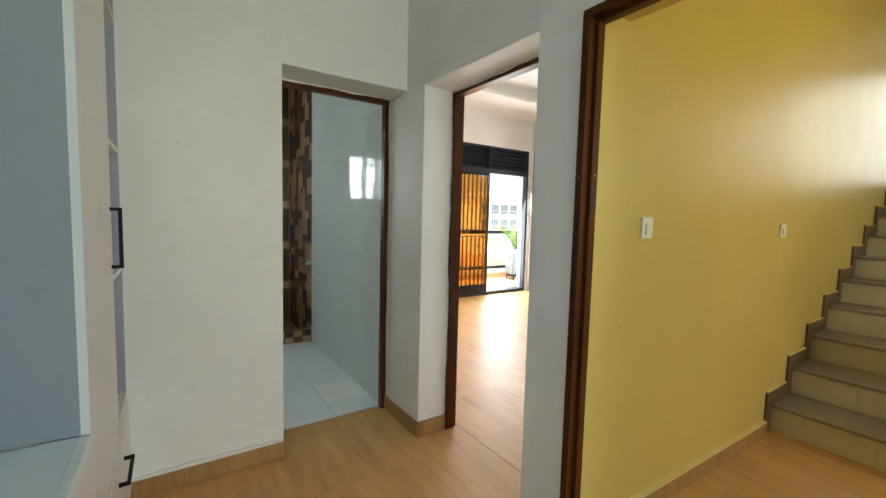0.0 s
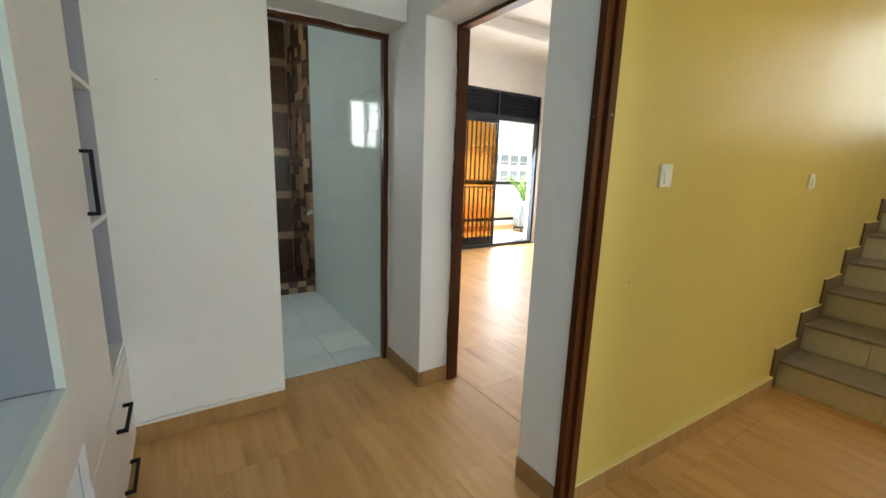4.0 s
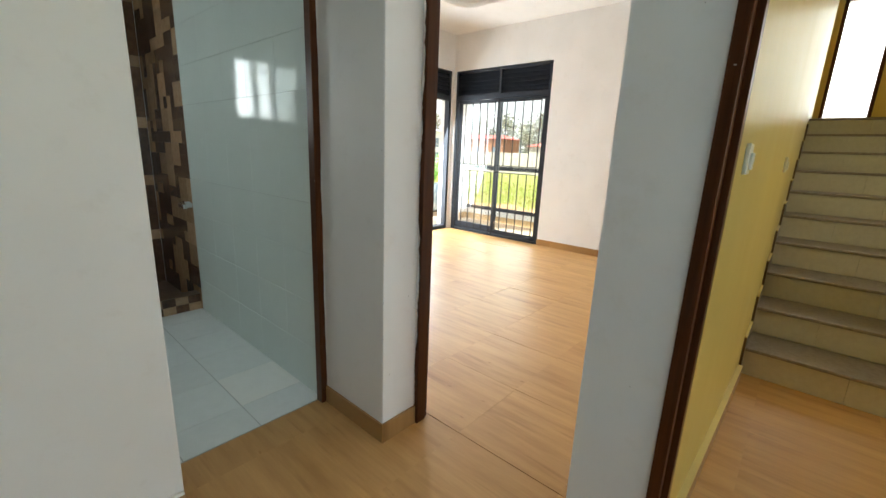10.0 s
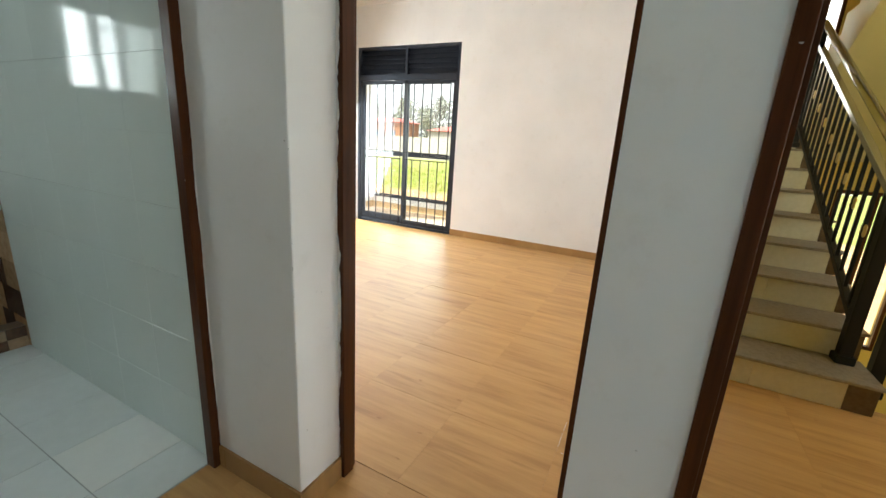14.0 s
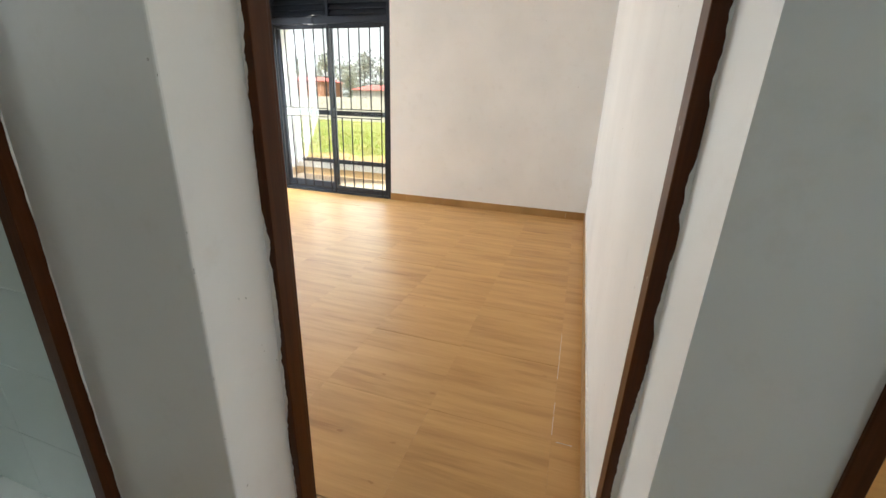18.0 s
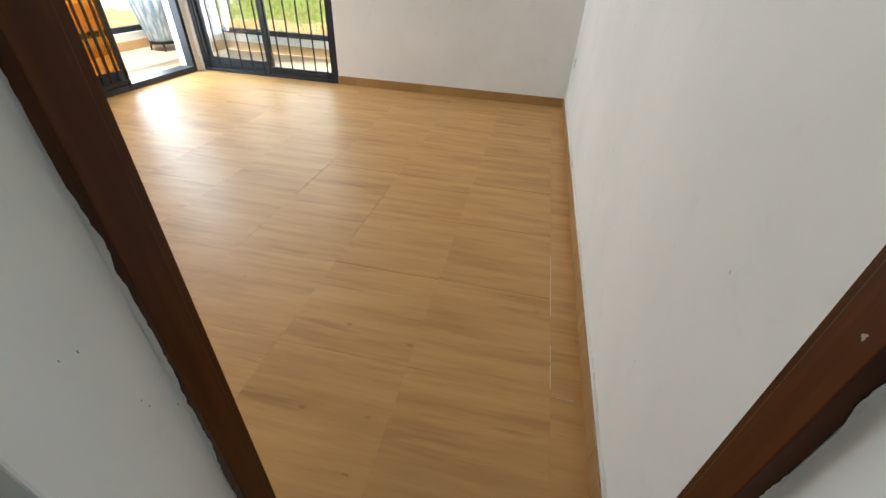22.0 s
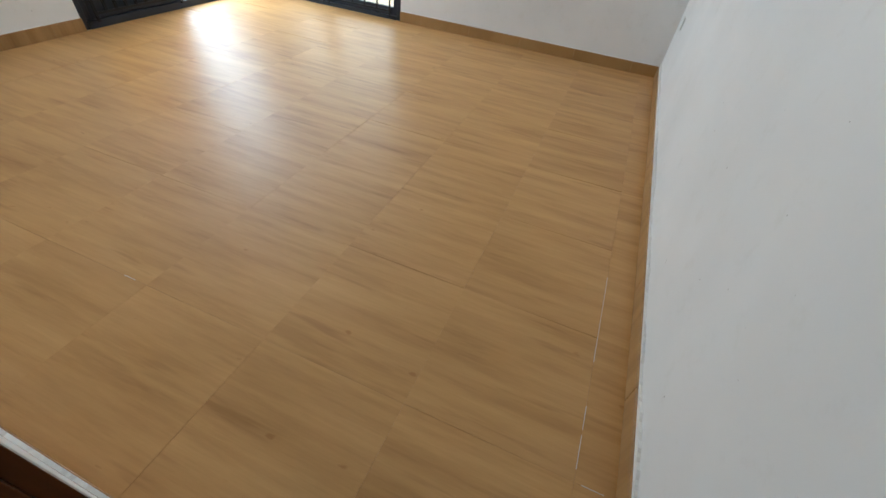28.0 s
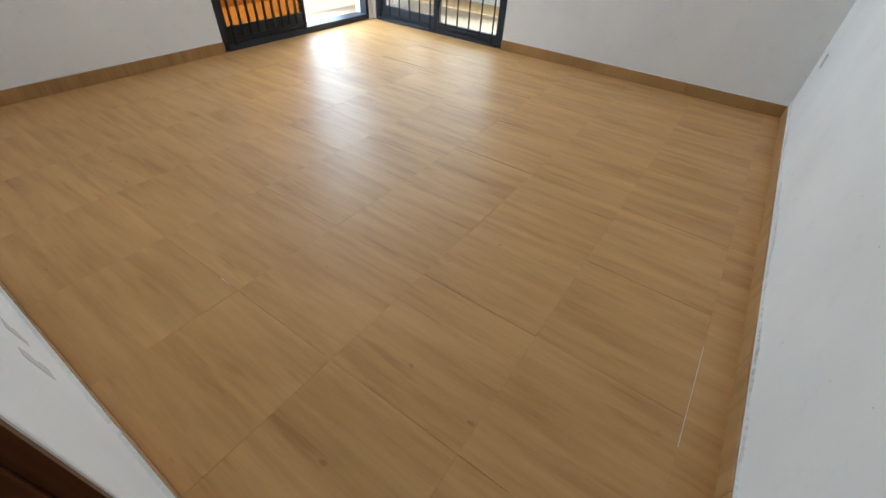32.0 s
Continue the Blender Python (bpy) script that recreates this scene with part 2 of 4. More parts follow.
SHELVING = speckled("grey_lavender_laminate", (0.36, 0.36, 0.42), (0.34, 0.34, 0.40), 0.4, 3, 0.01)
COUNTER = speckled("pale_blue_laminate", (0.80, 0.86, 0.91), (0.78, 0.84, 0.89), 0.25, 3, 0.01)
EDGING = speckled("mint_white_edging", (0.78, 0.85, 0.82), (0.76, 0.83, 0.80), 0.3, 3, 0.01)
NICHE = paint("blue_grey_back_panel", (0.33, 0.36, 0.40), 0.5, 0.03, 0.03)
HANDLE = material("matt_black_handle", (0.004, 0.004, 0.005), 0.45, 0.0, 0.15)[0]
CHROME = material("chrome", (0.8, 0.8, 0.8), 0.12, 1.0)[0]


def glass_material(name, tint, rough=0.0):
    mat = bpy.data.materials.new(name)
    mat.use_nodes = True
    n, l = mat.node_tree.nodes, mat.node_tree.links
    n.clear()
    out = n.new("ShaderNodeOutputMaterial")
    t, g, m, f = (n.new("ShaderNodeBsdf" + k) if k in ("Transparent", "Glossy") else n.new("ShaderNode" + k)
                  for k in ("Transparent", "Glossy", "MixShader", "Fresnel"))
    t.inputs["Color"].default_value = (*tint, 1)
    g.inputs["Roughness"].default_value = 0.02 + rough
    f.inputs["IOR"].default_value = 1.45
    l.new(f.outputs[0], m.inputs[0])
    l.new(t.outputs[0], m.inputs[1])
    l.new(g.outputs[0], m.inputs[2])
    l.new(m.outputs[0], out.inputs[0])
    return mat


AMBER = glass_material("amber_tinted_glass", (0.62, 0.40, 0.15))
GLASS = glass_material("clear_glass", (0.93, 0.96, 0.95))
def frosted(name, color):
    mat, n, l, b = material(name, color, 0.42)
    b.inputs["Transmission Weight"].default_value = 0.9
    return mat


FROST = frosted("frosted_glass", (0.92, 0.94, 0.95))
FROST_DIM = frosted("smoked_frosted_glass", (0.36, 0.39, 0.38))


# ---- building helpers ----
def box_into(bm, x0, x1, y0, y1, z0, z1):
    v = [bm.verts.new((x, y, z)) for z in (z0, z1) for x, y in ((x0, y0), (x1, y0), (x1, y1), (x0, y1))]
    for f in ((3, 2, 1, 0), (4, 5, 6, 7), (0, 1, 5, 4), (1, 2, 6, 5), (2, 3, 7, 6), (3, 0, 4, 7)):
        bm.faces.new([v[i] for i in f])


def boxes(*bs, bevel=0.0, seg=2):
    bm = bmesh.new()
    for b in bs:
        x0, x1, y0, y1, z0, z1 = b
        box_into(bm, min(x0, x1), max(x0, x1), min(y0, y1), max(y0, y1), min(z0, z1), max(z0, z1))
    if bevel:
        bmesh.ops.bevel(bm, geom=bm.edges[:], offset=bevel, segments=seg, affect="EDGES", profile=0.5)
    return bm


def rod_into(bm, a, b, r, sides=8):
    a, b = Vector(a), Vector(b)
    d = b - a
    m = Matrix.Translation((a + b) / 2) @ d.to_track_quat("Z", "Y").to_matrix().to_4x4()
    bmesh.ops.create_cone(bm, cap_ends=True, segments=sides, radius1=r, radius2=r, depth=d.length, matrix=m)


def rod(a, b, r, sides=8):
    bm = bmesh.new()
    rod_into(bm, a, b, r, sides)
    return bm


def part(name, bm, mat, parent=None, label="", smooth=False):
    me = bpy.data.meshes.new(name)
    bm.normal_update()
    bm.to_mesh(me)
    bm.free()
    me.materials.append(mat)
    if smooth:
        for p in me.polygons:
            p.use_smooth = True
    ob = new(name, me)
    if parent is not None:
        ob.parent = parent
        ob.matrix_parent_inverse = parent.matrix_world.inverted()
    if label:
        ob["label"] = label
    return ob


def thing(name, label, category, at=(0, 0, 0), group="", kind=""):
    ob = new(name)
    ob.empty_display_size = 0.1
    ob.location = at
    ob.matrix_world = Matrix.Translation(at)
    return tagged(ob, label, category, group, kind)


def holed(axis, d0, d1, u0, u1, v0, v1, *holes):
    """One closed wall from d0 to d1 in thickness with rectangular openings (u0, u1, v0, v1). axis x: u runs along y; axis y: u runs along x."""
    us = sorted({u0, u1, *(h[0] for h in holes), *(h[1] for h in holes)})
    vs = sorted({v0, v1, *(h[2] for h in holes), *(h[3] for h in holes)})
    bm, made = bmesh.new(), {}

    def vert(i, j, d):
        if (i, j, d) not in made:
            made[i, j, d] = bm.verts.new((d, us[i], vs[j]) if axis == "x" else (us[i], d, vs[j]))
        return made[i, j, d]

    def solid(i, j):
        if not (0 <= i < len(us) - 1 and 0 <= j < len(vs) - 1):
            return False
        u, v = (us[i] + us[i + 1]) / 2, (vs[j] + vs[j + 1]) / 2
        return not any(h[0] < u < h[1] and h[2] < v < h[3] for h in holes)
    for i in range(len(us) - 1):
        for j in range(len(vs) - 1):
            if not solid(i, j):
                continue
            for d in (d0, d1):
                bm.faces.new([vert(a, c, d) for a, c in ((i, j), (i + 1, j), (i + 1, j + 1), (i, j + 1))])
            for (p, q), (a, c) in (((i - 1, j), ((i, j), (i, j + 1))), ((i + 1, j), ((i + 1, j), (i + 1, j + 1))),
                                   ((i, j - 1), ((i, j), (i + 1, j))), ((i, j + 1), ((i, j + 1), (i + 1, j + 1)))):
                if not solid(p, q):
                    bm.faces.new((vert(*a, d0), vert(*c, d0), vert(*c, d1), vert(*a, d1)))
    bmesh.ops.recalc_face_normals(bm, faces=bm.faces)
    return bm


def rounded(bm, offset=0.004):
    """Rubbed plaster corners."""
    sharp = [e for e in bm.edges if len(e.link_faces) == 2 and e.calc_face_angle() > 0.5]
    bmesh.ops.bevel(bm, geom=sharp, offset=offset, segments=2, affect="EDGES", profile=0.5)
    return bm


def structure(name, bm, mat, label, category):
    return tagged(part(name, bm, mat), label, category, kind="structure")


TILE = 0.531
GX, GY = 0.829, 0.3135   # a crossing of the floor joints


def lay_tiles(parent, x0, x1, y0, y1, z, mat, size=TILE, gx=GX, gy=GY, gap=0.0004, thick=0.008, name="tile", keep=None):
    """Floor tiles clipped to a room, one object each; whole tiles share one mesh."""
    shared = {}
    i0, i1 = math.floor((x0 - gx) / size), math.ceil((x1 - gx) / size)
    j0, j1 = math.floor((y0 - gy) / size), math.ceil((y1 - gy) / size)
    for i in range(i0, i1):
        for j in range(j0, j1):
            a, b = max(gx + i * size, x0), min(gx + (i + 1) * size, x1)
            c, d = max(gy + j * size, y0), min(gy + (j + 1) * size, y1)
            if b - a < 0.01 or d - c < 0.01 or (keep and not keep((a + b) / 2, (c + d) / 2)):
                continue
            w, h = round(b - a - gap, 4), round(d - c - gap, 4)
            if (w, h) not in shared:
                bm = boxes((-w / 2, w / 2, -h / 2, h / 2, -thick, 0))
                bmesh.ops.bevel(bm, geom=[e for e in bm.edges if all(v.co.z > -1e-6 for v in e.verts)], offset=0.0003, segments=1, affect="EDGES")
                me = bpy.data.meshes.new(name)
                bm.to_mesh(me)
                bm.free()
                me.materials.append(mat)
                shared[w, h] = me
            ob = new(name, shared[w, h])
            ob.location = ((a + b) / 2, (c + d) / 2, z + random.uniform(-0.0002, 0.0002))
            ob.rotation_euler = (random.uniform(-0.0032, 0.0032), random.uniform(-0.0032, 0.0032), 0)   # never laid quite flat
            ob.parent = parent
            ob.matrix_parent_inverse = parent.matrix_world.inverted()


def skirting(name, a, b, out, mat, height=0.095, thick=0.012, step=0.528, label="", shift=0.0):
    """A run of skirting tiles from a to b on the floor; out: the way it faces."""
    root = thing(name, label or "wood-look tile skirting along the wall", "skirting", (a[0], a[1], 0), kind="structure")
    d = Vector((b[0] - a[0], b[1] - a[1], 0))
    length, d, o = d.length, d.normalized(), Vector((*out, 0))
    s = -shift
    while s < length - 0.005:
        p, q = max(s, 0), min(s + step, length)
        if q - p > 0.004:
            u, v = Vector((*a, 0)) + d * (p + 0.0003), Vector((*a, 0)) + d * (q - 0.0003) + o * thick
            bm = boxes((u.x, v.x, u.y, v.y, 0.0, height), bevel=0.0015, seg=1)
            bmesh.ops.translate(bm, verts=bm.verts, vec=-(u + v) / 2)
            ob = part("skirting_tile", bm, mat)
            ob.location = (u + v) / 2
            ob.parent = root
            ob.matrix_parent_inverse = root.matrix_world.inverted()
        s += step
    return root


# ---- large structure ----
TOP = 3.24          # ceiling of the rooms
BX0, BX1, BY0, BY1 = 0.287, 4.532, -0.8785, 3.520   # bedroom, inner faces
YH = -1.155         # hall face of the partition

def prism_into(bm, outline, z0, z1):
    lo, hi = ([bm.verts.new((x, y, z)) for x, y in outline] for z in (z0, z1))
    for i in range(len(lo)):
        bm.faces.new((lo[i - 1], lo[i], hi[i], hi[i - 1]))
    bm.faces.new(lo[::-1]), bm.faces.new(hi)


def west_wall():
    """Pier with a slightly splayed reveal, and the lintel over the doorway."""
    bm = bmesh.new()
    prism_into(bm, ((0, 0), (0.203, 0.0), (0.209, 0.006), (BX0, 0.006), (BX0, BY1 + 0.23), (0, BY1 + 0.23)), 0, TOP)
    prism_into(bm, ((0.019, -0.880), (BX0, -0.880), (BX0, 0.006), (0, 0.006)), 2.15, TOP)
    bmesh.ops.bevel(bm, geom=bm.edges[:], offset=0.005, segments=2, affect="EDGES", profile=0.5)
    return bm


structure("wall_bedroom_west", west_wall(), WHITE,
          "smooth white painted plaster wall with doorway", "wall")
bm = bmesh.new()
prism_into(bm, ((0.019, YH + 0.055), (0.084, YH + 0.055), (0.084, YH + 0.0475), (1.96, YH + 0.005), (6.7, YH + 0.005), (6.7, BY0), (BX0, BY0), (BX0 - 0.004, -0.8795), (0.205, -0.8795), (0.019, -0.880)), 0, TOP)
structure("wall_partition", rounded(bm), WHITE, "white painted partition between bedroom and stairs", "wall")
bm = bmesh.new()   # the near end of this wall runs a little out of true
prism_into(bm, ((0.084, YH + 0.0426), (1.96, YH), (6.8, YH), (6.8, YH + 0.004), (1.96, YH + 0.004), (0.084, YH + 0.0466)), 0, TOP)
prism_into(bm, ((0.02, YH + 0.043), (1.96, YH), (6.8, YH), (6.8, BY0), (0.02, BY0)), TOP, 5.6)
structure("wall_hall_north", bm, YELLOW,
          "glossy mustard yellow painted wall beside the stairs", "wall")
structure("wall_hall_west", holed("x", 0.02, 0.22, -4.4, YH, 0, 5.6, (-2.12, YH, 0, 2.14)), YELLOW, "yellow painted wall round the hall doorway", "wall")
structure("wall_lobby_east", holed("x", 0.015, 0.019, -5.2, -1.1, 0, TOP, (-2.12, -1.1, 0, 2.14)), WHITE, "white painted lobby wall round the hall doorway", "wall")
structure("wall_lobby_north", rounded(holed("y", 0.214, 0.47, -2.3, 0, 0, TOP, (-0.752, 0, 0, 2.165))), WHITE,
          "smooth white painted plaster wall with bathroom doorway", "wall")
# Unseen opening, cut only to let the west fill lamp in.
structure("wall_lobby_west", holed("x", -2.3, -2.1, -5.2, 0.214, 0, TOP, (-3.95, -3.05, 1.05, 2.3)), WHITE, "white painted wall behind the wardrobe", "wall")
# Not a known part: slab added out of view to block a sun patch.
structure("lobby_window_hood", boxes((-3.3, -2.3, -4.3, -2.7, 2.4, 2.5)), WHITE, "unseen white slab added to keep the sun out of the lobby opening", "hood")
# This opening is made up, to hold the lobby fill lamp.
structure("wall_lobby_south", holed("y", -5.2, -5.0, -2.3, 0, 0, TOP, (-1.65, -0.15, 0.9, 2.3)), WHITE, "white painted wall with an added opening for the fill lamp", "wall")
structure("wall_bathroom_west", boxes((-2.3, -1.9, 0.47, 3.5, 0, TOP)), WHITE, "white bathroom wall", "wall")
structure("wall_bathroom_north", holed("y", 3.245, 3.5, -1.9, 0, 0, TOP, (-1.56, -0.79, 1.59, 2.22)), WHITE, "bathroom end wall with a small window", "wall")
WY0, WY1, WT = 1.706, 3.479, 2.672     # far window
LX0, LX1 = 2.53, 4.47                  # side window
structure("wall_bedroom_east", rounded(holed("x", BX1, 4.76, BY0, BY1 + 0.23, 0, TOP, (WY0, WY1, 0, WT))), WHITE,
          "white painted bedroom wall with a full-height window", "wall")
structure("wall_bedroom_north", rounded(holed("y", BY1, BY1 + 0.23, BX0, BX1, 0, TOP, (LX0, LX1, 0, WT))), WHITE,
          "white painted bedroom wall with a sliding balcony door", "wall")
# The opening is added for the hall fill lamp; no window is known there.
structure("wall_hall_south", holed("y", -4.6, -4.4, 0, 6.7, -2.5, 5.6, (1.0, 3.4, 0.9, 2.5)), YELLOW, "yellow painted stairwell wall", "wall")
SX = 6.5
LY = ((-1.715, -1.217), (-2.645, -2.15))   # tall landing windows
structure("wall_stairs_east", holed("x", SX, SX + 0.2, -4.6, YH, -2.5, 5.6, *((a, c, 1.945, 3.43) for a, c in LY), (-3.95, -3.08, -1.1, 1.05)), ORANGE,
          "ochre painted landing wall between tall windows", "wall")
for n, (a, c) in enumerate(LY):
    w = thing("window_%d" % (4 + n), "tall frosted landing window in a dark brown frame", "window", kind="structure")
    for nm, bx in (("jamb", (a, a + 0.04, 1.945, 3.43)), ("jamb", (c - 0.04, c, 1.945, 3.43)), ("head", (a + 0.04, c - 0.04, 3.39, 3.43)), ("sill", (a + 0.04, c - 0.04, 1.945, 1.985))):
        part(nm, boxes((SX - 0.012, SX + 0.06, *bx), bevel=0.003), BROWN, w)
    part("pane", boxes((SX + 0.02, SX + 0.028, a + 0.04, c - 0.04, 1.985, 3.39)), FROST, w, "frosted white pane").visible_shadow = False
part("skirting", boxes((SX - 0.012, SX, -2.149, -1.716, 1.87, 1.985)), STAIR_EDGE, bpy.data.objects["wall_stairs_east"], "brown tile skirting between the windows")
w = thing("window_6", "tall clear window low in the stairwell wall", "window", kind="structure")
for nm, bx in (("jamb", (-3.95, -3.91, -1.1, 1.05)), ("jamb", (-3.12, -3.08, -1.1, 1.05)), ("head", (-3.91, -3.12, 1.0, 1.05)), ("sill", (-3.91, -3.12, -1.1, -1.05)), ("mullion", (-3.53, -3.49, -1.05, 1.0))):
    part(nm, boxes((SX - 0.012, SX + 0.06, *bx), bevel=0.003), BROWN, w)
for a, c in ((-3.91, -3.53), (-3.49, -3.12)):
    part("pane", boxes((SX + 0.02, SX + 0.026, a, c, -1.05, 1.0)), GLASS, w).visible_shadow = False
structure("ceiling_lobby", boxes((-2.3, 0.02, -5.2, 0.47, TOP, TOP + 0.15)), CEILING, "plain white lobby ceiling", "ceiling")
structure("ceiling_bathroom", boxes((-2.3, 0, 0.47, 3.5, TOP - 0.3, TOP + 0.15)), CEILING, "plain white bathroom ceiling", "ceiling")
structure("ceiling_hall", boxes((0, 6.45, -4.6, BY0, 5.6, 5.75)), CEILING, "plain stairwell ceiling", "ceiling")


def tray_ceiling():
    """Plaster ceiling with a raised middle whose corners are rounded."""
    bm = bmesh.new()
    m, r, up = 0.86, 0.22, 0.20
    x0, x1, y0, y1 = BX0 + m, BX1 - m, BY0 + m, BY1 - m
    ring = []
    for cx, cy, a0 in ((x1 - r, y1 - r, 0), (x0 + r, y1 - r, 90), (x0 + r, y0 + r, 180), (x1 - r, y0 + r, 270)):
        for k in range(9):
            a = radians(a0 + k * 11.25)
            ring.append((cx + r * math.cos(a), cy + r * math.sin(a)))
    prof = [(0.0, 0.0), (-0.012, 0.012), (-0.012, 0.05), (0.03, 0.075), (0.03, up)]
    cx, cy = (x0 + x1) / 2, (y0 + y1) / 2
    loops = []
    for off, h in prof:
        loops.append([bm.verts.new((x + (x - cx) / abs(x - cx) * off, y + (y - cy) / abs(y - cy) * off, TOP + h)) for x, y in ring])
    for a, b in zip(loops, loops[1:]):
        for i in range(len(a)):
            bm.faces.new((a[i], a[i - 1], b[i - 1], b[i]))
    bm.faces.new(loops[-1])
    out = [bm.verts.new((x, y, TOP)) for x, y in ((BX1, BY1), (BX0, BY1), (BX0, BY0), (BX1, BY0))]
    n = len(ring) // 4
    for q in range(4):
        seg = loops[0][q * n:(q + 1) * n]
        for i in range(n - 1):
            bm.faces.new((out[q], seg[i + 1], seg[i]))
        bm.faces.new((out[q], out[(q + 1) % 4], loops[0][((q + 1) * n) % len(ring)], seg[-1]))
    box_into(bm, BX0 - 0.1, BX1 + 0.1, BY0 - 0.1, BY1 + 0.1, TOP + up + 0.01, TOP + up + 0.15)
    bmesh.ops.recalc_face_normals(bm, faces=bm.faces)
    return bm


structure("ceiling_bedroom", tray_ceiling(), CEILING, "white plaster tray ceiling with rounded corners", "ceiling")

# floors: screed below, tiles above
floor_bed = structure("floor_bedroom", boxes((0.23, BX1, BY0, BY1, -0.15, -0.0035)), GROUT, "glossy wood-look floor tiles with thin joints", "floor")
floor_lobby = structure("floor_lobby", boxes((-2.1, 0.23, -5.0, 0.48, -0.15, -0.0014)), GROUT, "glossy wood-look floor tiles of the lobby", "floor")
floor_hall = structure("floor_hall", boxes((0, 2.15, -4.4, YH + 0.045, -0.15, -0.0014)), GROUT, "wood-look floor tiles in the yellow hall", "floor")
floor_bath = structure("floor_bathroom", boxes((-1.9, 0, 0.5, 3.245, -0.15, -0.0022)), BATH_GROUT, "pale grey bathroom floor tiles", "floor")


def door_frame(name, axis, where, a, b, top, depth, width, label, stop=0.0, lip=0.0, trim=0.0):
    """Varnished timber frame; axis x: it stands in a wall that runs along y between a and b.
    Behind the front member, lip deep, the rebate stands in by stop."""
    root = thing(name, label, "door frame", kind="structure")

    def piece(nm, p0, p1, z0, z1, d0, d1, parent=root, bevel=0.002):
        bs = (d0, d1, p0, p1, z0, z1) if axis == "x" else (p0, p1, d0, d1, z0, z1)
        return part(nm, boxes(bs, bevel=bevel), BROWN, parent)
    d0, d1 = where, where + (lip if stop else depth)
    w = width
    near = piece("jamb", a, a + w, 0, top - w, d0, d1)
    far = piece("jamb", b - w, b, 0, top - w, d0, d1)
    head = piece("head", a, b, top - w, top, d0, d1)
    if stop:
        e0, e1 = d1 + 0.0005, where + depth
        piece("rebate", a, a + w + stop, 0, top - w - stop, e0, e1, near, 0.0008)
        piece("rebate", b - w - stop, b, 0, top - w - stop, e0, e1, far, 0.0008)
        piece("rebate", a, b, top - w - stop, top, e0, e1, head, 0.0008)
    if trim:
        e0, e1 = where + depth + 0.0005, where + depth + trim
        piece("architrave", a, a + 0.018, 0, top - 0.018, e0, e1, near, 0.0008)
        piece("architrave", b - 0.018, b, 0, top - 0.018, e0, e1, far, 0.0008)
        piece("architrave", a, b, top - 0.018, top, e0, e1, head, 0.0008)
    return root


door_frame("door_1", "x", 0.203, -0.8785, 0.0055, 2.150, 0.058, 0.030, "dark varnished timber door frame set in a white reveal", trim=0.023)
door_frame("door_2", "y", 0.455, -0.754, 0.001, 2.166, 0.05, 0.036, "dark varnished timber frame of the bathroom doorway")
door_frame("door_3", "x", 0.012, -2.122, -1.099, 2.142, 0.071, 0.030, "dark varnished timber frame of the hall doorway", 0.016, 0.034)


# ---- bedroom windows ----
def bar_between(bm, u0, u1, v0, v1, d0, d1, flip):
    if flip:
        box_into(bm, u0, u1, d0, d1, v0, v1)
    else:
        box_into(bm, d0, d1, u0, u1, v0, v1)


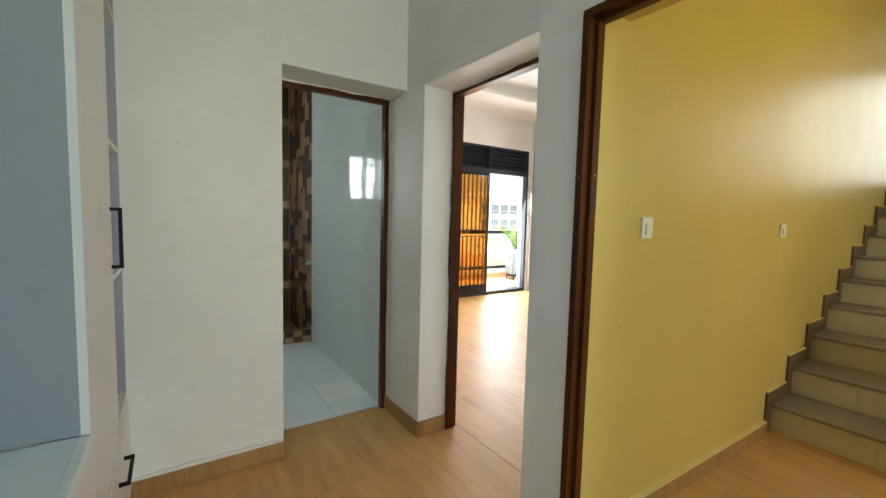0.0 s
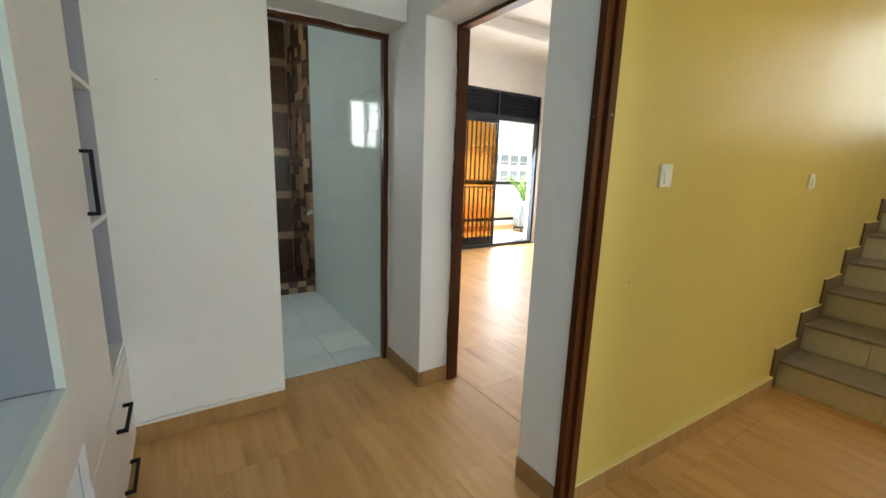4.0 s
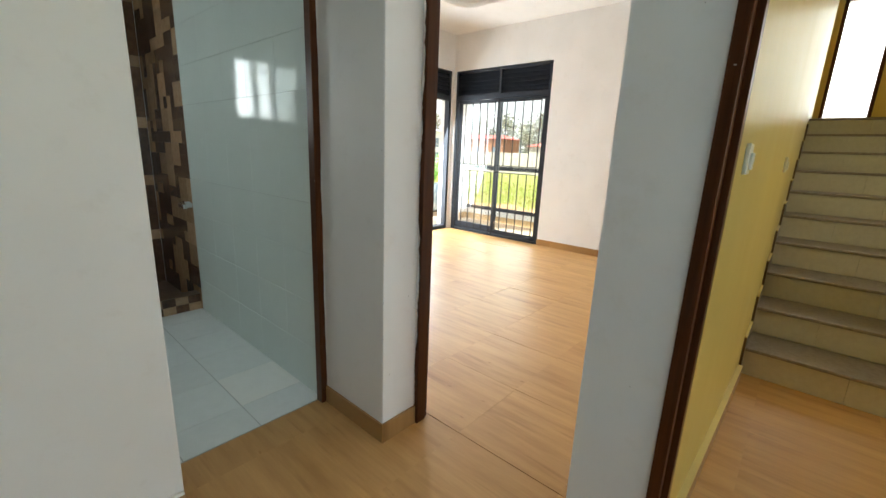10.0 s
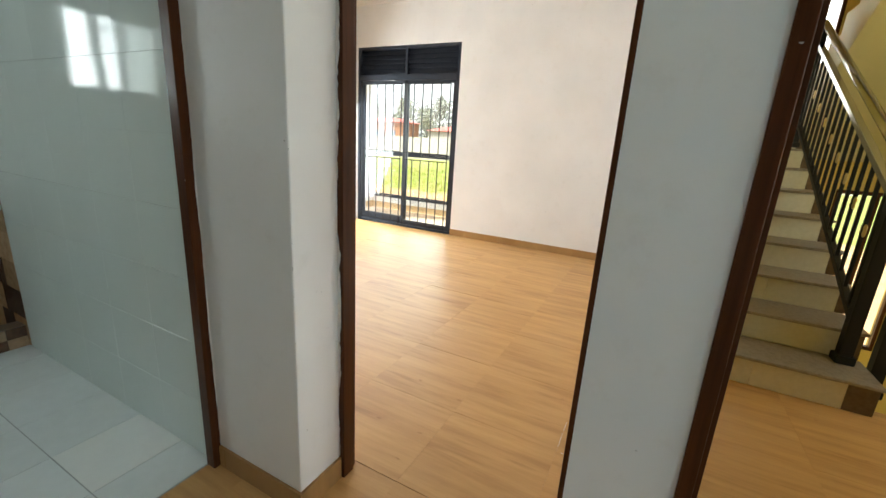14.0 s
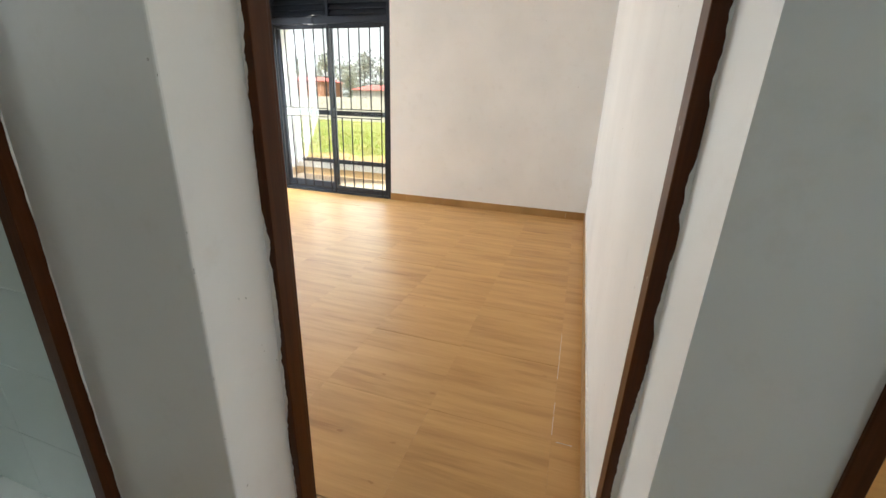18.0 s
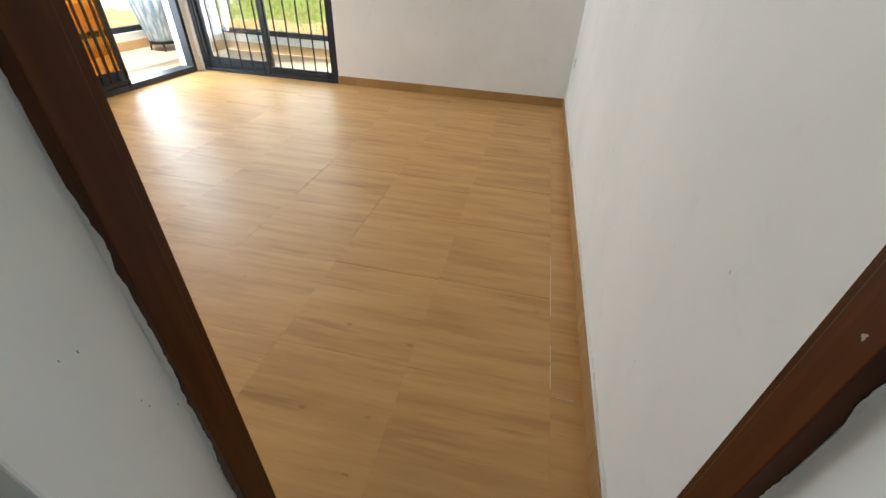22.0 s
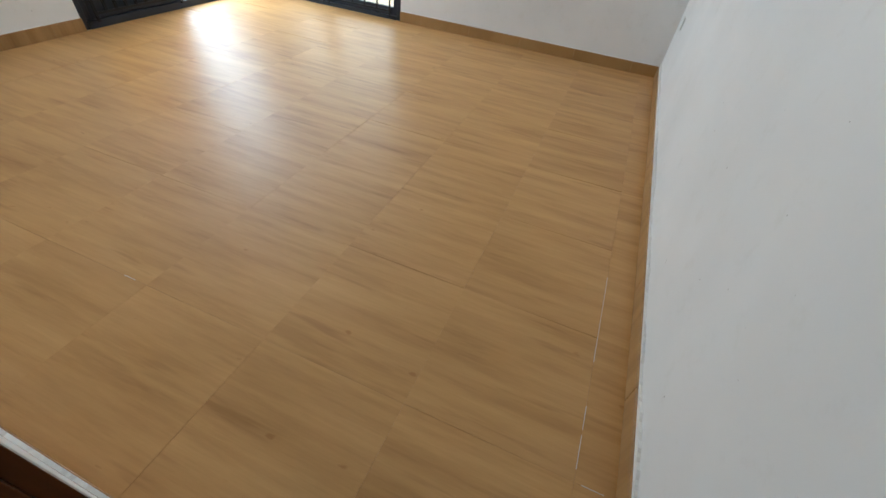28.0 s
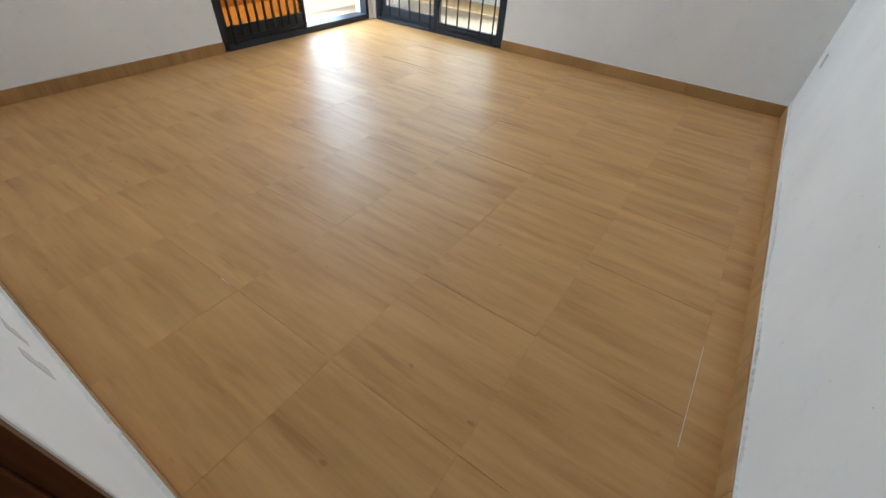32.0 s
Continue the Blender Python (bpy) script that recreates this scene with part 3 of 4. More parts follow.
def window_unit(name, flip, u0, u1, face, top, transom, barred, label, glass=GLASS):
    """Charcoal aluminium unit: louvred vent above two tall panels. u runs along the wall, the unit starts at face."""
    root = thing(name, label, "window", kind="structure")

    def put(nm, u_0, u_1, v0, v1, d0, d1, mat=METAL, parent=root, bevel=0.003, label=""):
        bm = bmesh.new()
        bar_between(bm, u_0, u_1, v0, v1, face + d0, face + d1, flip)
        if bevel:
            bmesh.ops.bevel(bm, geom=bm.edges[:], offset=bevel, segments=1, affect="EDGES")
        return part(nm, bm, mat, parent, label)
    fw, mid = 0.045, (u0 + u1) / 2
    put("jamb", u0, u0 + fw, 0.0, top, 0.0, 0.10)
    put("jamb", u1 - fw, u1, 0.0, top, 0.0, 0.10)
    put("head", u0 + fw, u1 - fw, top - 0.04, top, 0.0, 0.10)
    put("transom", u0 + fw, u1 - fw, transom - 0.04, transom + 0.04, -0.004, 0.10)
    rise = 0.06 if flip else 0.035
    put("sill_track", u0 + fw, u1 - fw, 0.0, rise, -0.012, 0.15 if flip else 0.11)
    put("vent_mullion", mid - 0.02, mid + 0.02, transom + 0.04, top - 0.04, 0.0, 0.09)
    for a, b in ((u0 + fw, mid - 0.02), (mid + 0.02, u1 - fw)):
        vent = put("vent_back", a, b, transom + 0.04, top - 0.04, 0.075, 0.08, bevel=0)
        n = 5
        for k in range(n):
            z = transom + 0.055 + (top - 0.06 - transom - 0.05) * (k + 0.5) / n
            bm = bmesh.new()
            h, s = 0.058, 0.018
            pts = [(0.012, z - h / 2), (0.018, z - h / 2), (0.012 + s + 0.03, z + h / 2), (0.006 + s + 0.03, z + h / 2)]
            lo = [bm.verts.new((u, face + d, v) if flip else (face + d, u, v)) for u in (a,) for d, v in pts]
            hi = [bm.verts.new((u, face + d, v) if flip else (face + d, u, v)) for u in (b,) for d, v in pts]
            for i in range(4):
                bm.faces.new((lo[i], lo[i - 1], hi[i - 1], hi[i]))
            bm.faces.new(lo), bm.faces.new(hi[::-1])
            bmesh.ops.recalc_face_normals(bm, faces=bm.faces)
            part("louvre_slat", bm, METAL, vent)
    for side, (a, b) in enumerate(((u0 + fw, mid + 0.03), (mid - 0.03, u1 - fw))):
        d0 = 0.015 if side == 0 else 0.055
        if not barred[side]:
            continue
        z0, z1 = rise, transom - 0.04
        panel = put("sliding_panel", a, a + 0.05, z0, z1, d0, d0 + 0.035)
        put("stile", b - 0.05, b, z0, z1, d0, d0 + 0.035, parent=panel)
        kick = 0.14 if flip else (0.075, 0.115)[side]   # height of the bottom rail
        put("rail", a + 0.05, b - 0.05, z0, z0 + kick, d0, d0 + 0.035, parent=panel)
        put("rail", a + 0.05, b - 0.05, z1 - 0.045, z1, d0, d0 + 0.035, parent=panel)
        g = put("pane", a + 0.05, b - 0.05, z0 + kick, z1 - 0.045, d0 + 0.015, d0 + 0.021, glass, panel, 0)
        g.visible_shadow = False
        grille(root, put, a + 0.06, b - 0.06, z0 + 0.05, z1 - 0.06, -0.045, barred[side])
    return root


def grille(root, put, a, b, z0, z1, d, count):
    """Black steel burglar bars: uprights broken by a pair of cross bars."""
    t = 0.018 if count > 6 else 0.012
    cz = z0 + (z1 - z0) * 0.50
    g = put("security_grille", a, a + t, z0 - 0.06, z1 + 0.04, d, d + t, BARS, bevel=0)
    put("bar", b - t, b, z0 - 0.06, z1 + 0.04, d, d + t, BARS, g, 0)
    for z in (z0, cz - 0.055, cz + 0.055, z1):
        put("cross_bar", a + t, b - t, z - t / 2, z + t / 2, d + 0.001, d + t - 0.001, BARS, g, 0)
    for k in range(1, count):
        u = a + (b - a - t) * k / count
        put("bar", u, u + t, z0 + t / 2, cz - 0.055 - t / 2, d, d + t, BARS, g, 0)
        put("bar", u, u + t, cz + 0.055 + t / 2, z1 - t / 2, d, d + t, BARS, g, 0)


window_unit("window_1", False, WY0, WY1, BX1 + 0.01, WT, 2.24, (5, 5), "charcoal aluminium sliding window with louvred vent and black burglar bars")
window_unit("window_2", True, LX0, LX1, BY1 + 0.01, WT, 2.24, (9, 0), "charcoal aluminium balcony door with amber glass behind a barred gate, half open", AMBER)


# ---- paint and plaster edges ----
PLASTER = paint("bare_plaster_smear", (0.78, 0.755, 0.71), 0.8, 0.16, 0.4)


def ragged(name, a, b, across, out, width, label, mat, seed, step=0.012):
    """A thin uneven ribbon from a to b that spreads along across and stands a little out of the surface."""
    rng = random.Random(seed)
    a, b, across, out = (Vector(v) for v in (a, b, across, out))
    n = max(4, int((b - a).length / step))
    bm = bmesh.new()
    level, rows = 0.5, []
    for k in range(n + 1):
        level = min(1.0, max(0.12, level + rng.uniform(-0.16, 0.16)))
        p = a.lerp(b, k / n)
        w = across * width * level
        rows.append([bm.verts.new(c) for c in (p, p + out, p + w + out, p + w)])
    for p, q in zip(rows, rows[1:]):
        for i in range(4):
            bm.faces.new((p[i - 1], p[i], q[i], q[i - 1]))
    bm.faces.new(rows[0]), bm.faces.new(rows[-1][::-1])
    bmesh.ops.recalc_face_normals(bm, faces=bm.faces)
    return structure(name, bm, mat, label, "plaster edge")


J = "uneven line of white paint along the timber frame"
ragged("trim_paint_edge_1", (0.2025, 0.004, 0.1), (0.2025, 0.004, 2.11), (0, -1, 0), (-0.0008, 0, 0), 0.018, J, WHITE, 1, 0.007)
ragged("trim_paint_edge_2", (0.2025, -0.8797, 0.0), (0.2025, -0.8797, 2.11), (0, 1, 0), (-0.0008, 0, 0), 0.013, J, WHITE, 2, 0.007)
ragged("trim_paint_edge_3", (0.2025, -0.876, 2.1495), (0.2025, 0.003, 2.1495), (0, 0, -1), (-0.0015, 0, 0), 0.012, J, WHITE, 3)
ragged("trim_paint_edge_4", (-0.0005, 0.4545, 0.1), (-0.0005, 0.4545, 2.13), (-1, 0, 0), (0, -0.0015, 0), 0.005, J, WHITE, 4)
ragged("trim_paint_edge_5", (-0.751, 0.4545, 2.1645), (-0.001, 0.4545, 2.1645), (0, 0, -1), (0, -0.0015, 0), 0.012, J, WHITE, 5)
P = "rough white plaster smear above the skirting"
ragged("trim_plaster_1", (BX0, BY0 + 0.0005, 0.0945), (BX1 - 0.01, BY0 + 0.0005, 0.0945), (0, 0, 1), (0, 0.009, 0), 0.034, P, PLASTER, 11)
ragged("trim_plaster_2", (BX1 - 0.0005, BY0 + 0.015, 0.0945), (BX1 - 0.0005, WY0 - 0.01, 0.0945), (0, 0, 1), (-0.007, 0, 0), 0.012, P, PLASTER, 12)
ragged("trim_plaster_3", (BX0 + 0.01, BY1 - 0.0005, 0.0945), (LX0 - 0.01, BY1 - 0.0005, 0.0945), (0, 0, 1), (0, -0.007, 0), 0.012, P, PLASTER, 13)
ragged("trim_plaster_4", (BX0 + 0.0005, 0.05, 0.0945), (BX0 + 0.0005, 1.9, 0.0945), (0, 0, 1), (0.010, 0, 0), 0.036, P, PLASTER, 14)
ragged("trim_plaster_5", (-1.44, 0.2135, 0.0945), (-0.755, 0.2135, 0.0945), (0, 0, 1), (0, -0.012, 0), 0.022, P, PLASTER, 15)

SMEAR = paint("greige_smear", (0.60, 0.545, 0.52), 0.6, 0.08)
SM = "greige smear on the white wall"
ragged("trim_smear_1", (BX0 + 0.0003, 0.445, 0.552), (BX0 + 0.0003, 0.505, 0.402), (0, 1, -0.25), (0.0006, 0, 0), 0.115, SM, SMEAR, 21, 0.02)
ragged("trim_smear_2", (BX0 + 0.0003, 0.605, 0.512), (BX0 + 0.0003, 0.660, 0.395), (0, 1, -0.35), (0.0006, 0, 0), 0.130, SM, SMEAR, 22, 0.02)
FLECK = speckled("dark_fleck", (0.20, 0.18, 0.16), (0.14, 0.12, 0.10), 0.8, 90, 0.0)
_pier = bpy.data.objects["wall_bedroom_west"]
_rng = random.Random(8)
for x, z in ((0.098, 0.842), (0.119, 0.834), (0.149, 0.689), (0.192, 0.615), (0.154, 0.667)):   # nicks in the reveal
    part("nick", boxes((x - 0.0006, x + 0.0006, -0.0004, 0.0004, z - 0.002, z + _rng.uniform(0.001, 0.003))), FLECK, _pier)
for z in (0.52, 0.69, 0.854, 0.944, 0.951, 1.028, 1.31):   # knocks along the corner of the pier
    h = _rng.uniform(0.002, 0.005)
    part("knock", boxes((0.0012, 0.0030, 0.0011, 0.0030, z - h, z + h), bevel=0.0008, seg=1), FLECK, _pier)


# ---- stairs and hall ----
RISE, GO, S0, NR = 0.187, 0.350, 2.068, 10
SHEAR = Matrix.Identity(4)
SHEAR[0][1], SHEAR[0][3] = 0.01, 0.01 * 1.155   # the steps run slightly askew to the wall
SY0, SY1 = -2.235, YH


def askew(name, bm, mat, parent):
    bm.transform(SHEAR)
    return part(name, bm, mat, parent)


def staircase():
    root = thing("staircase", "tiled staircase with taupe treads and cream risers", "staircase", (S0, -1.6, 0), kind="structure")
    for k in range(NR):
        x, z = S0 + k * GO, k * RISE
        deep = GO if k < NR - 1 else SX - x
        step = askew("step", boxes((x + 0.012, x + deep + 0.012, SY0 + 0.01, SY1, max(0, z - 0.12) if k else 0, z + RISE - 0.022)), RISER, root)
        edge = 0.055 if k else 0.13
        half = -1.66 + (0.0, 0.16, -0.12)[k % 3]
        askew("riser_tile", boxes((x, x + 0.0115, SY0 + edge + 0.002, half - 0.001, z + 0.001, z + RISE - 0.023), bevel=0.001, seg=1), RISER, step)
        askew("riser_tile", boxes((x, x + 0.0115, half + 0.001, SY1 - 0.012, z + 0.001, z + RISE - 0.023), bevel=0.001, seg=1), RISER, step)
        askew("riser_end", boxes((x - 0.002, x + 0.0115, SY0 - 0.004, SY0 + edge, z + 0.001, z + RISE - 0.023), bevel=0.001, seg=1), STAIR_EDGE, step)
        askew("tread", boxes((x - 0.018, x + deep, SY0 - 0.02, SY1 - 0.001, z + RISE - 0.0215, z + RISE), bevel=0.006), TREAD, step)
        if k < NR - 1:
            askew("stair_skirting", boxes((x - 0.105, x - 0.019, SY1 - 0.014, SY1 - 0.001, z + 0.001, z + RISE + 0.095),
                                         (x - 0.019, x + GO - 0.106, SY1 - 0.014, SY1 - 0.001, z + RISE + 0.001, z + RISE + 0.095)), STAIR_EDGE, step)
            askew("ledge", boxes((x - 0.105, x + GO - 0.106, SY1 - 0.0145, SY1 - 0.001, z + RISE + 0.0955, z + RISE + 0.104)), LEDGE_LIT, step)
    return root


staircase()


def rosette_into(bm, p, r):
    """Four cupped petals round a small boss."""
    for k in range(4):
        a = radians(45 + 90 * k)
        bmesh.ops.create_uvsphere(bm, u_segments=8, v_segments=6, radius=r * 0.62,
                                  matrix=Matrix.Translation((p[0] + math.cos(a) * r * 0.6, p[1], p[2] + math.sin(a) * r * 0.6)) @ Matrix.Diagonal((1, 0.35, 1, 1)))
    bmesh.ops.create_uvsphere(bm, u_segments=8, v_segments=6, radius=r * 0.3, matrix=Matrix.Translation(p))


def balustrade(name, a, b, count, up, label, drop):
    """Rail from a to b (points on the nosing line): steel handrail and upper rail, black uprights with gilt rosettes."""
    root = thing(name, label, "balustrade", a, kind="structure")
    a, b = Vector(a), Vector(b)
    hz = Vector((0, 0, 1))
    rail = part("handrail", rod(a + hz * up, b + hz * up, 0.030, 16), STEEL, root, "polished steel handrail", True)
    part("end_cap", rod(b + hz * up, b + hz * up + (b - a).normalized() * 0.012, 0.031, 16), STEEL, rail)
    part("upper_rail", boxes_between(a + hz * (up - 0.19), b + hz * (up - 0.19), 0.022), STEEL, root)
    part("lower_rail", boxes_between(a + hz * 0.10, b + hz * 0.10, 0.02), BARS, root)
    for k in range(count + 1):
        p = a.lerp(b, k / count)
        end = k in (0, count)
        w = 0.034 if end else 0.0105
        bar = part("newel_post" if end else "baluster", boxes((p.x - w, p.x + w, p.y - w, p.y + w, p.z - (drop if end else -0.105), p.z + up - (0.0 if end else 0.20)), bevel=0.003), BARS, root)
        if end:
            part("post_base", boxes((p.x - 0.05, p.x + 0.05, p.y - 0.05, p.y + 0.05, p.z - drop - 0.001, p.z - drop + 0.05), bevel=0.008), BARS, bar)
        else:
            part("saddle", boxes((p.x - 0.02, p.x + 0.02, p.y - 0.02, p.y + 0.02, p.z + up - 0.20, p.z + up - 0.185), bevel=0.002), BARS, bar)
        if not end and k % 2 == 0:
            bm = bmesh.new()
            rosette_into(bm, (p.x, p.y - 0.0, p.z + up * 0.47), 0.040)
            part("rosette", bm, BRASS, bar, "gilded flower rosette")
    return root


def boxes_between(a, b, w):
    a, b = Vector(a), Vector(b)
    d = b - a
    m = Matrix.Translation((a + b) / 2) @ d.to_track_quat("X", "Z").to_matrix().to_4x4()
    bm = boxes((-d.length / 2, d.length / 2, -w, w, -w, w), bevel=0.003)
    bm.transform(m)
    return bm


balustrade("balustrade", (2.33, -2.14, 0.337), (4.82, -2.14, 1.667), 18, 1.04, "black steel stair balustrade with gilt rosettes and steel handrail", 0.15)
balustrade("balustrade", (S0 + 0.30, -2.32, 0.10), (S0 + 0.30, -4.35, 0.10), 18, 0.95, "black steel landing balustrade with gilt rosettes", 0.10)


def upper_flight():
    """Second flight over the stairwell, rising back from the landing: stepped stringer and sloping soffit."""
    go, x, z = 0.30, 6.1, NR * RISE
    line = []
    while z < 4.7:
        line += [(x, z), (x, z + RISE)]
        x, z = x - go, z + RISE
    line.append((x, z))
    low = lambda u: 2.35 + (4.61 - u) * RISE / go
    line += [(x, low(x)), (6.1, low(6.1)), (SX, low(6.1)), (SX, NR * RISE)]
    bm = bmesh.new()
    sides = [[bm.verts.new((u, y, v)) for u, v in line] for y in (-2.30, -3.5)]
    for i in range(len(line)):
        bm.faces.new((sides[0][i - 1], sides[0][i], sides[1][i], sides[1][i - 1]))
    bm.faces.new(sides[0]), bm.faces.new(sides[1][::-1])
    bmesh.ops.recalc_face_normals(bm, faces=bm.faces)
    return bm


structure("stairs_upper_flight", upper_flight(), STAIRWELL, "cream painted underside and stepped side of the upper stair flight", "stairs")

# skirtings
skirting("baseboard_bedroom_south", (BX0, BY0), (BX1, BY0), (0, 1), SKIRT, shift=0.2, thick=0.016)
skirting("baseboard_bedroom_east", (BX1, BY0 + 0.016), (BX1, WY0), (-1, 0), SKIRT, shift=0.31)
skirting("baseboard_bedroom_north", (BX0, BY1), (LX0, BY1), (0, -1), SKIRT, shift=0.1)
skirting("baseboard_bedroom_west", (BX0, 0.008), (BX0, BY1 - 0.012), (1, 0), SKIRT, thick=0.014)
side = structure("baseboard_pier_side", bmesh.new(), SKIRT, "wood-look tile skirting in the door reveal", "skirting")
bm = bmesh.new()
prism_into(bm, ((-0.012, -0.012), (0.2020, -0.012), (0.2020, -0.0005), (0.0, -0.0005)), 0, 0.095)
part("skirting_tile", bm, SKIRT, side)
skirting("baseboard_pier", (0.0, -0.0105), (0.0, 0.452), (-1, 0), SKIRT, shift=0.1)
skirting("baseboard_lobby_east", (0.019, -1.098), (0.019, -0.880), (-1, 0), SKIRT)
skirting("baseboard_lobby_north", (-1.447, 0.214), (-0.752, 0.214), (0, -1), SKIRT, shift=0.3)
hall_base = thing("baseboard_hall", "brown wood-look skirting tiles under a yellow painted ledge", "skirting", (1.0, YH, 0), kind="structure")


def hall_y(x):
    """Face of the yellow wall at x."""
    return YH + 0.043 * (1.96 - x) / 1.894


for x0, x1 in ((0.085, 0.42), (0.42, 0.95), (0.95, 1.48), (1.48, S0 - 0.108)):
    for nm, proud, z0, z1, mat in (("skirting_tile", 0.024, 0.0, 0.086, SKIRT), ("ledge", 0.0245, 0.0865, 0.098, LEDGE_LIT)):
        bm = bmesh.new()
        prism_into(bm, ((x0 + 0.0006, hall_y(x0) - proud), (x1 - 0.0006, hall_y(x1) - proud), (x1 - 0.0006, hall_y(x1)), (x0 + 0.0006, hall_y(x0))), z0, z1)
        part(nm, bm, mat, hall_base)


# ---- switches ----
def switch(name, at, w, h, label, axis="y", rocker=True, side=-1):
    root = thing(name, label, "light switch", at)
    x, y, z = at
    t = 0.012 * side
    if axis == "y":
        part("plate", boxes((x - w / 2, x + w / 2, y, y + t, z - h / 2, z + h / 2), bevel=0.003), PLASTIC, root)
        if rocker:
            part("rocker", boxes((x - w * 0.28, x + w * 0.28, y + t, y + t * 1.7, z - h * 0.34, z + h * 0.2), bevel=0.002), PLASTIC, root)
    return root


switch("light_switch", (0.475, hall_y(0.475) + 0.001, 1.352), 0.080, 0.092, "white plastic light switch on the yellow wall")
switch("light_switch", (1.99, YH, 1.345), 0.08, 0.085, "small white plastic switch near the stairs")
switch("wall_socket", (4.26, BY0, 0.50), 0.085, 0.085, "white plastic socket low on the bedroom wall", rocker=False, side=1)


# ---- bathroom ----
WM, WE = 2.262, 3.238   # the white tiles end here; the shower's end wall
BW = structure("wall_bathroom_tiling", boxes((-0.0035, -0.0005, 0.506, WM, 0, TOP - 0.3)), TILE_JOINT, "glossy white glazed tiles on the bathroom wall", "wall tiling")
for i in range(6):
    for j in range(11):
        y0, y1, z0, z1 = 0.506 + i * 0.34, min(0.506 + (i + 1) * 0.34, WM), j * 0.266, min((j + 1) * 0.266, TOP - 0.3)
        if y1 - y0 > 0.02 and z1 - z0 > 0.02:
            bm = boxes((-0.0085, -0.0030, y0 + 0.0005, y1 - 0.0005, z0 + 0.0005, z1 - 0.0005), bevel=0.0007, seg=1)
            tilt = Matrix.Translation((-0.006, (y0 + y1) / 2, (z0 + z1) / 2))
            bm.transform(tilt @ Matrix.Rotation(random.uniform(-0.002, 0.002), 4, "Z") @ Matrix.Rotation(random.uniform(-0.002, 0.002), 4, "Y") @ tilt.inverted())
            part("wall_tile", bm, BATH_WALL, BW)
MW = structure("wall_shower_mosaic", boxes((-0.0045, -0.0005, WM + 0.001, WE, 0, TOP - 0.3)), STAIR_EDGE, "brown and tan block mosaic tiling beside the shower", "wall tiling")
cell, cols, rows_n = 0.0884, 11, 33
used = set()
for j in range(rows_n):
    for i in range(cols):
        if (i, j) in used:
            continue
        w = 2 if random.random() < 0.55 and i + 1 < cols and (i + 1, j) not in used else 1
        h = 2 if random.random() < 0.45 and j + 1 < rows_n and all((i + k, j + 1) not in used for k in range(w)) else 1
        for p in range(w):
            for q in range(h):
                used.add((i + p, j + q))
        ya = WM + 0.0015 + i * cell
        pale = random.random() < (0.55 if w * h == 4 else 0.3)
        part("mosaic_tile", boxes((-0.0095 - random.uniform(0, 0.0015), -0.0045, ya + 0.001, ya + w * cell - 0.001, j * cell + 0.001, (j + h) * cell - 0.001)), MOSAIC_PALE if pale else MOSAIC, MW)
EW = structure("wall_shower_end", boxes((-0.78, -0.012, WE, 3.2445, 0, TOP - 0.3)), STAIR_EDGE, "dark brown tiles with tan bands on the shower end wall", "wall tiling")
for k in range(6):
    z = 0.02 + k * 0.505
    for c in range(3):
        x1 = -0.013 - c * 0.255
        part("end_tile", boxes((x1 - 0.252, x1, WE - 0.005, WE, z, min(z + 0.41, TOP - 0.31))), MOSAIC, EW)
        if k:
            part("band_tile", boxes((x1 - 0.252, x1, WE - 0.006, WE, z - 0.092, z - 0.003)), MOSAIC_PALE, EW)
kerb = structure("shower_kerb", boxes((-1.9, -0.010, 2.29, 2.40, -0.0014, 0.13)), STAIR_EDGE, "low shower kerb faced with brown and tan mosaic", "kerb")
for k in range(20):
    for j in range(2):
        x1 = -0.012 - k * 0.0905
        part("mosaic_tile", boxes((x1 - 0.088, x1, 2.285, 2.29, 0.001 + j * 0.065, 0.063 + j * 0.065)), MOSAIC_PALE if (k * 3 + j * 2) % 5 < 2 else MOSAIC, kerb)
structure("shower_floor", boxes((-1.89, -0.012, 2.401, WE - 0.007, -0.002, 0.012)), STAIR_EDGE, "dark brown shower floor behind the kerb", "floor")
bw = thing("window_3", "small dark-framed bathroom window with frosted panes", "window", kind="structure")
for nm, bx in (("jamb", (-1.56, -1.53, 1.59, 2.22)), ("jamb", (-0.82, -0.79, 1.59, 2.22)), ("mullion", (-1.050, -1.005, 1.62, 2.19)), ("mullion", (-1.235, -1.20, 1.62, 2.19)), ("head", (-1.53, -0.82, 2.19, 2.22)), ("sill", (-1.53, -0.82, 1.59, 1.62)), ("transom", (-1.20, -1.050, 2.08, 2.10))):
    part(nm, boxes((bx[0], bx[1], 3.27, 3.34, bx[2], bx[3]), bevel=0.003), METAL, bw)
for a, c, mat in ((-1.005, -0.82, FROST), (-1.20, -1.05, FROST), (-1.53, -1.235, FROST_DIM)):
    part("pane", boxes((a, c, 3.318, 3.322, 1.62, 2.19)), mat, bw).visible_shadow = False
valve = thing("shower_valve", "chrome shower mixer lever on the tiled wall", "shower valve", (-0.011, 2.30, 0.86))
part("body", rod((-0.0105, 2.30, 0.86), (-0.06, 2.30, 0.86), 0.036, 18), CHROME, valve)
part("lever", boxes((-0.088, -0.06, 2.21, 2.33, 0.84, 0.878), bevel=0.006), CHROME, valve)


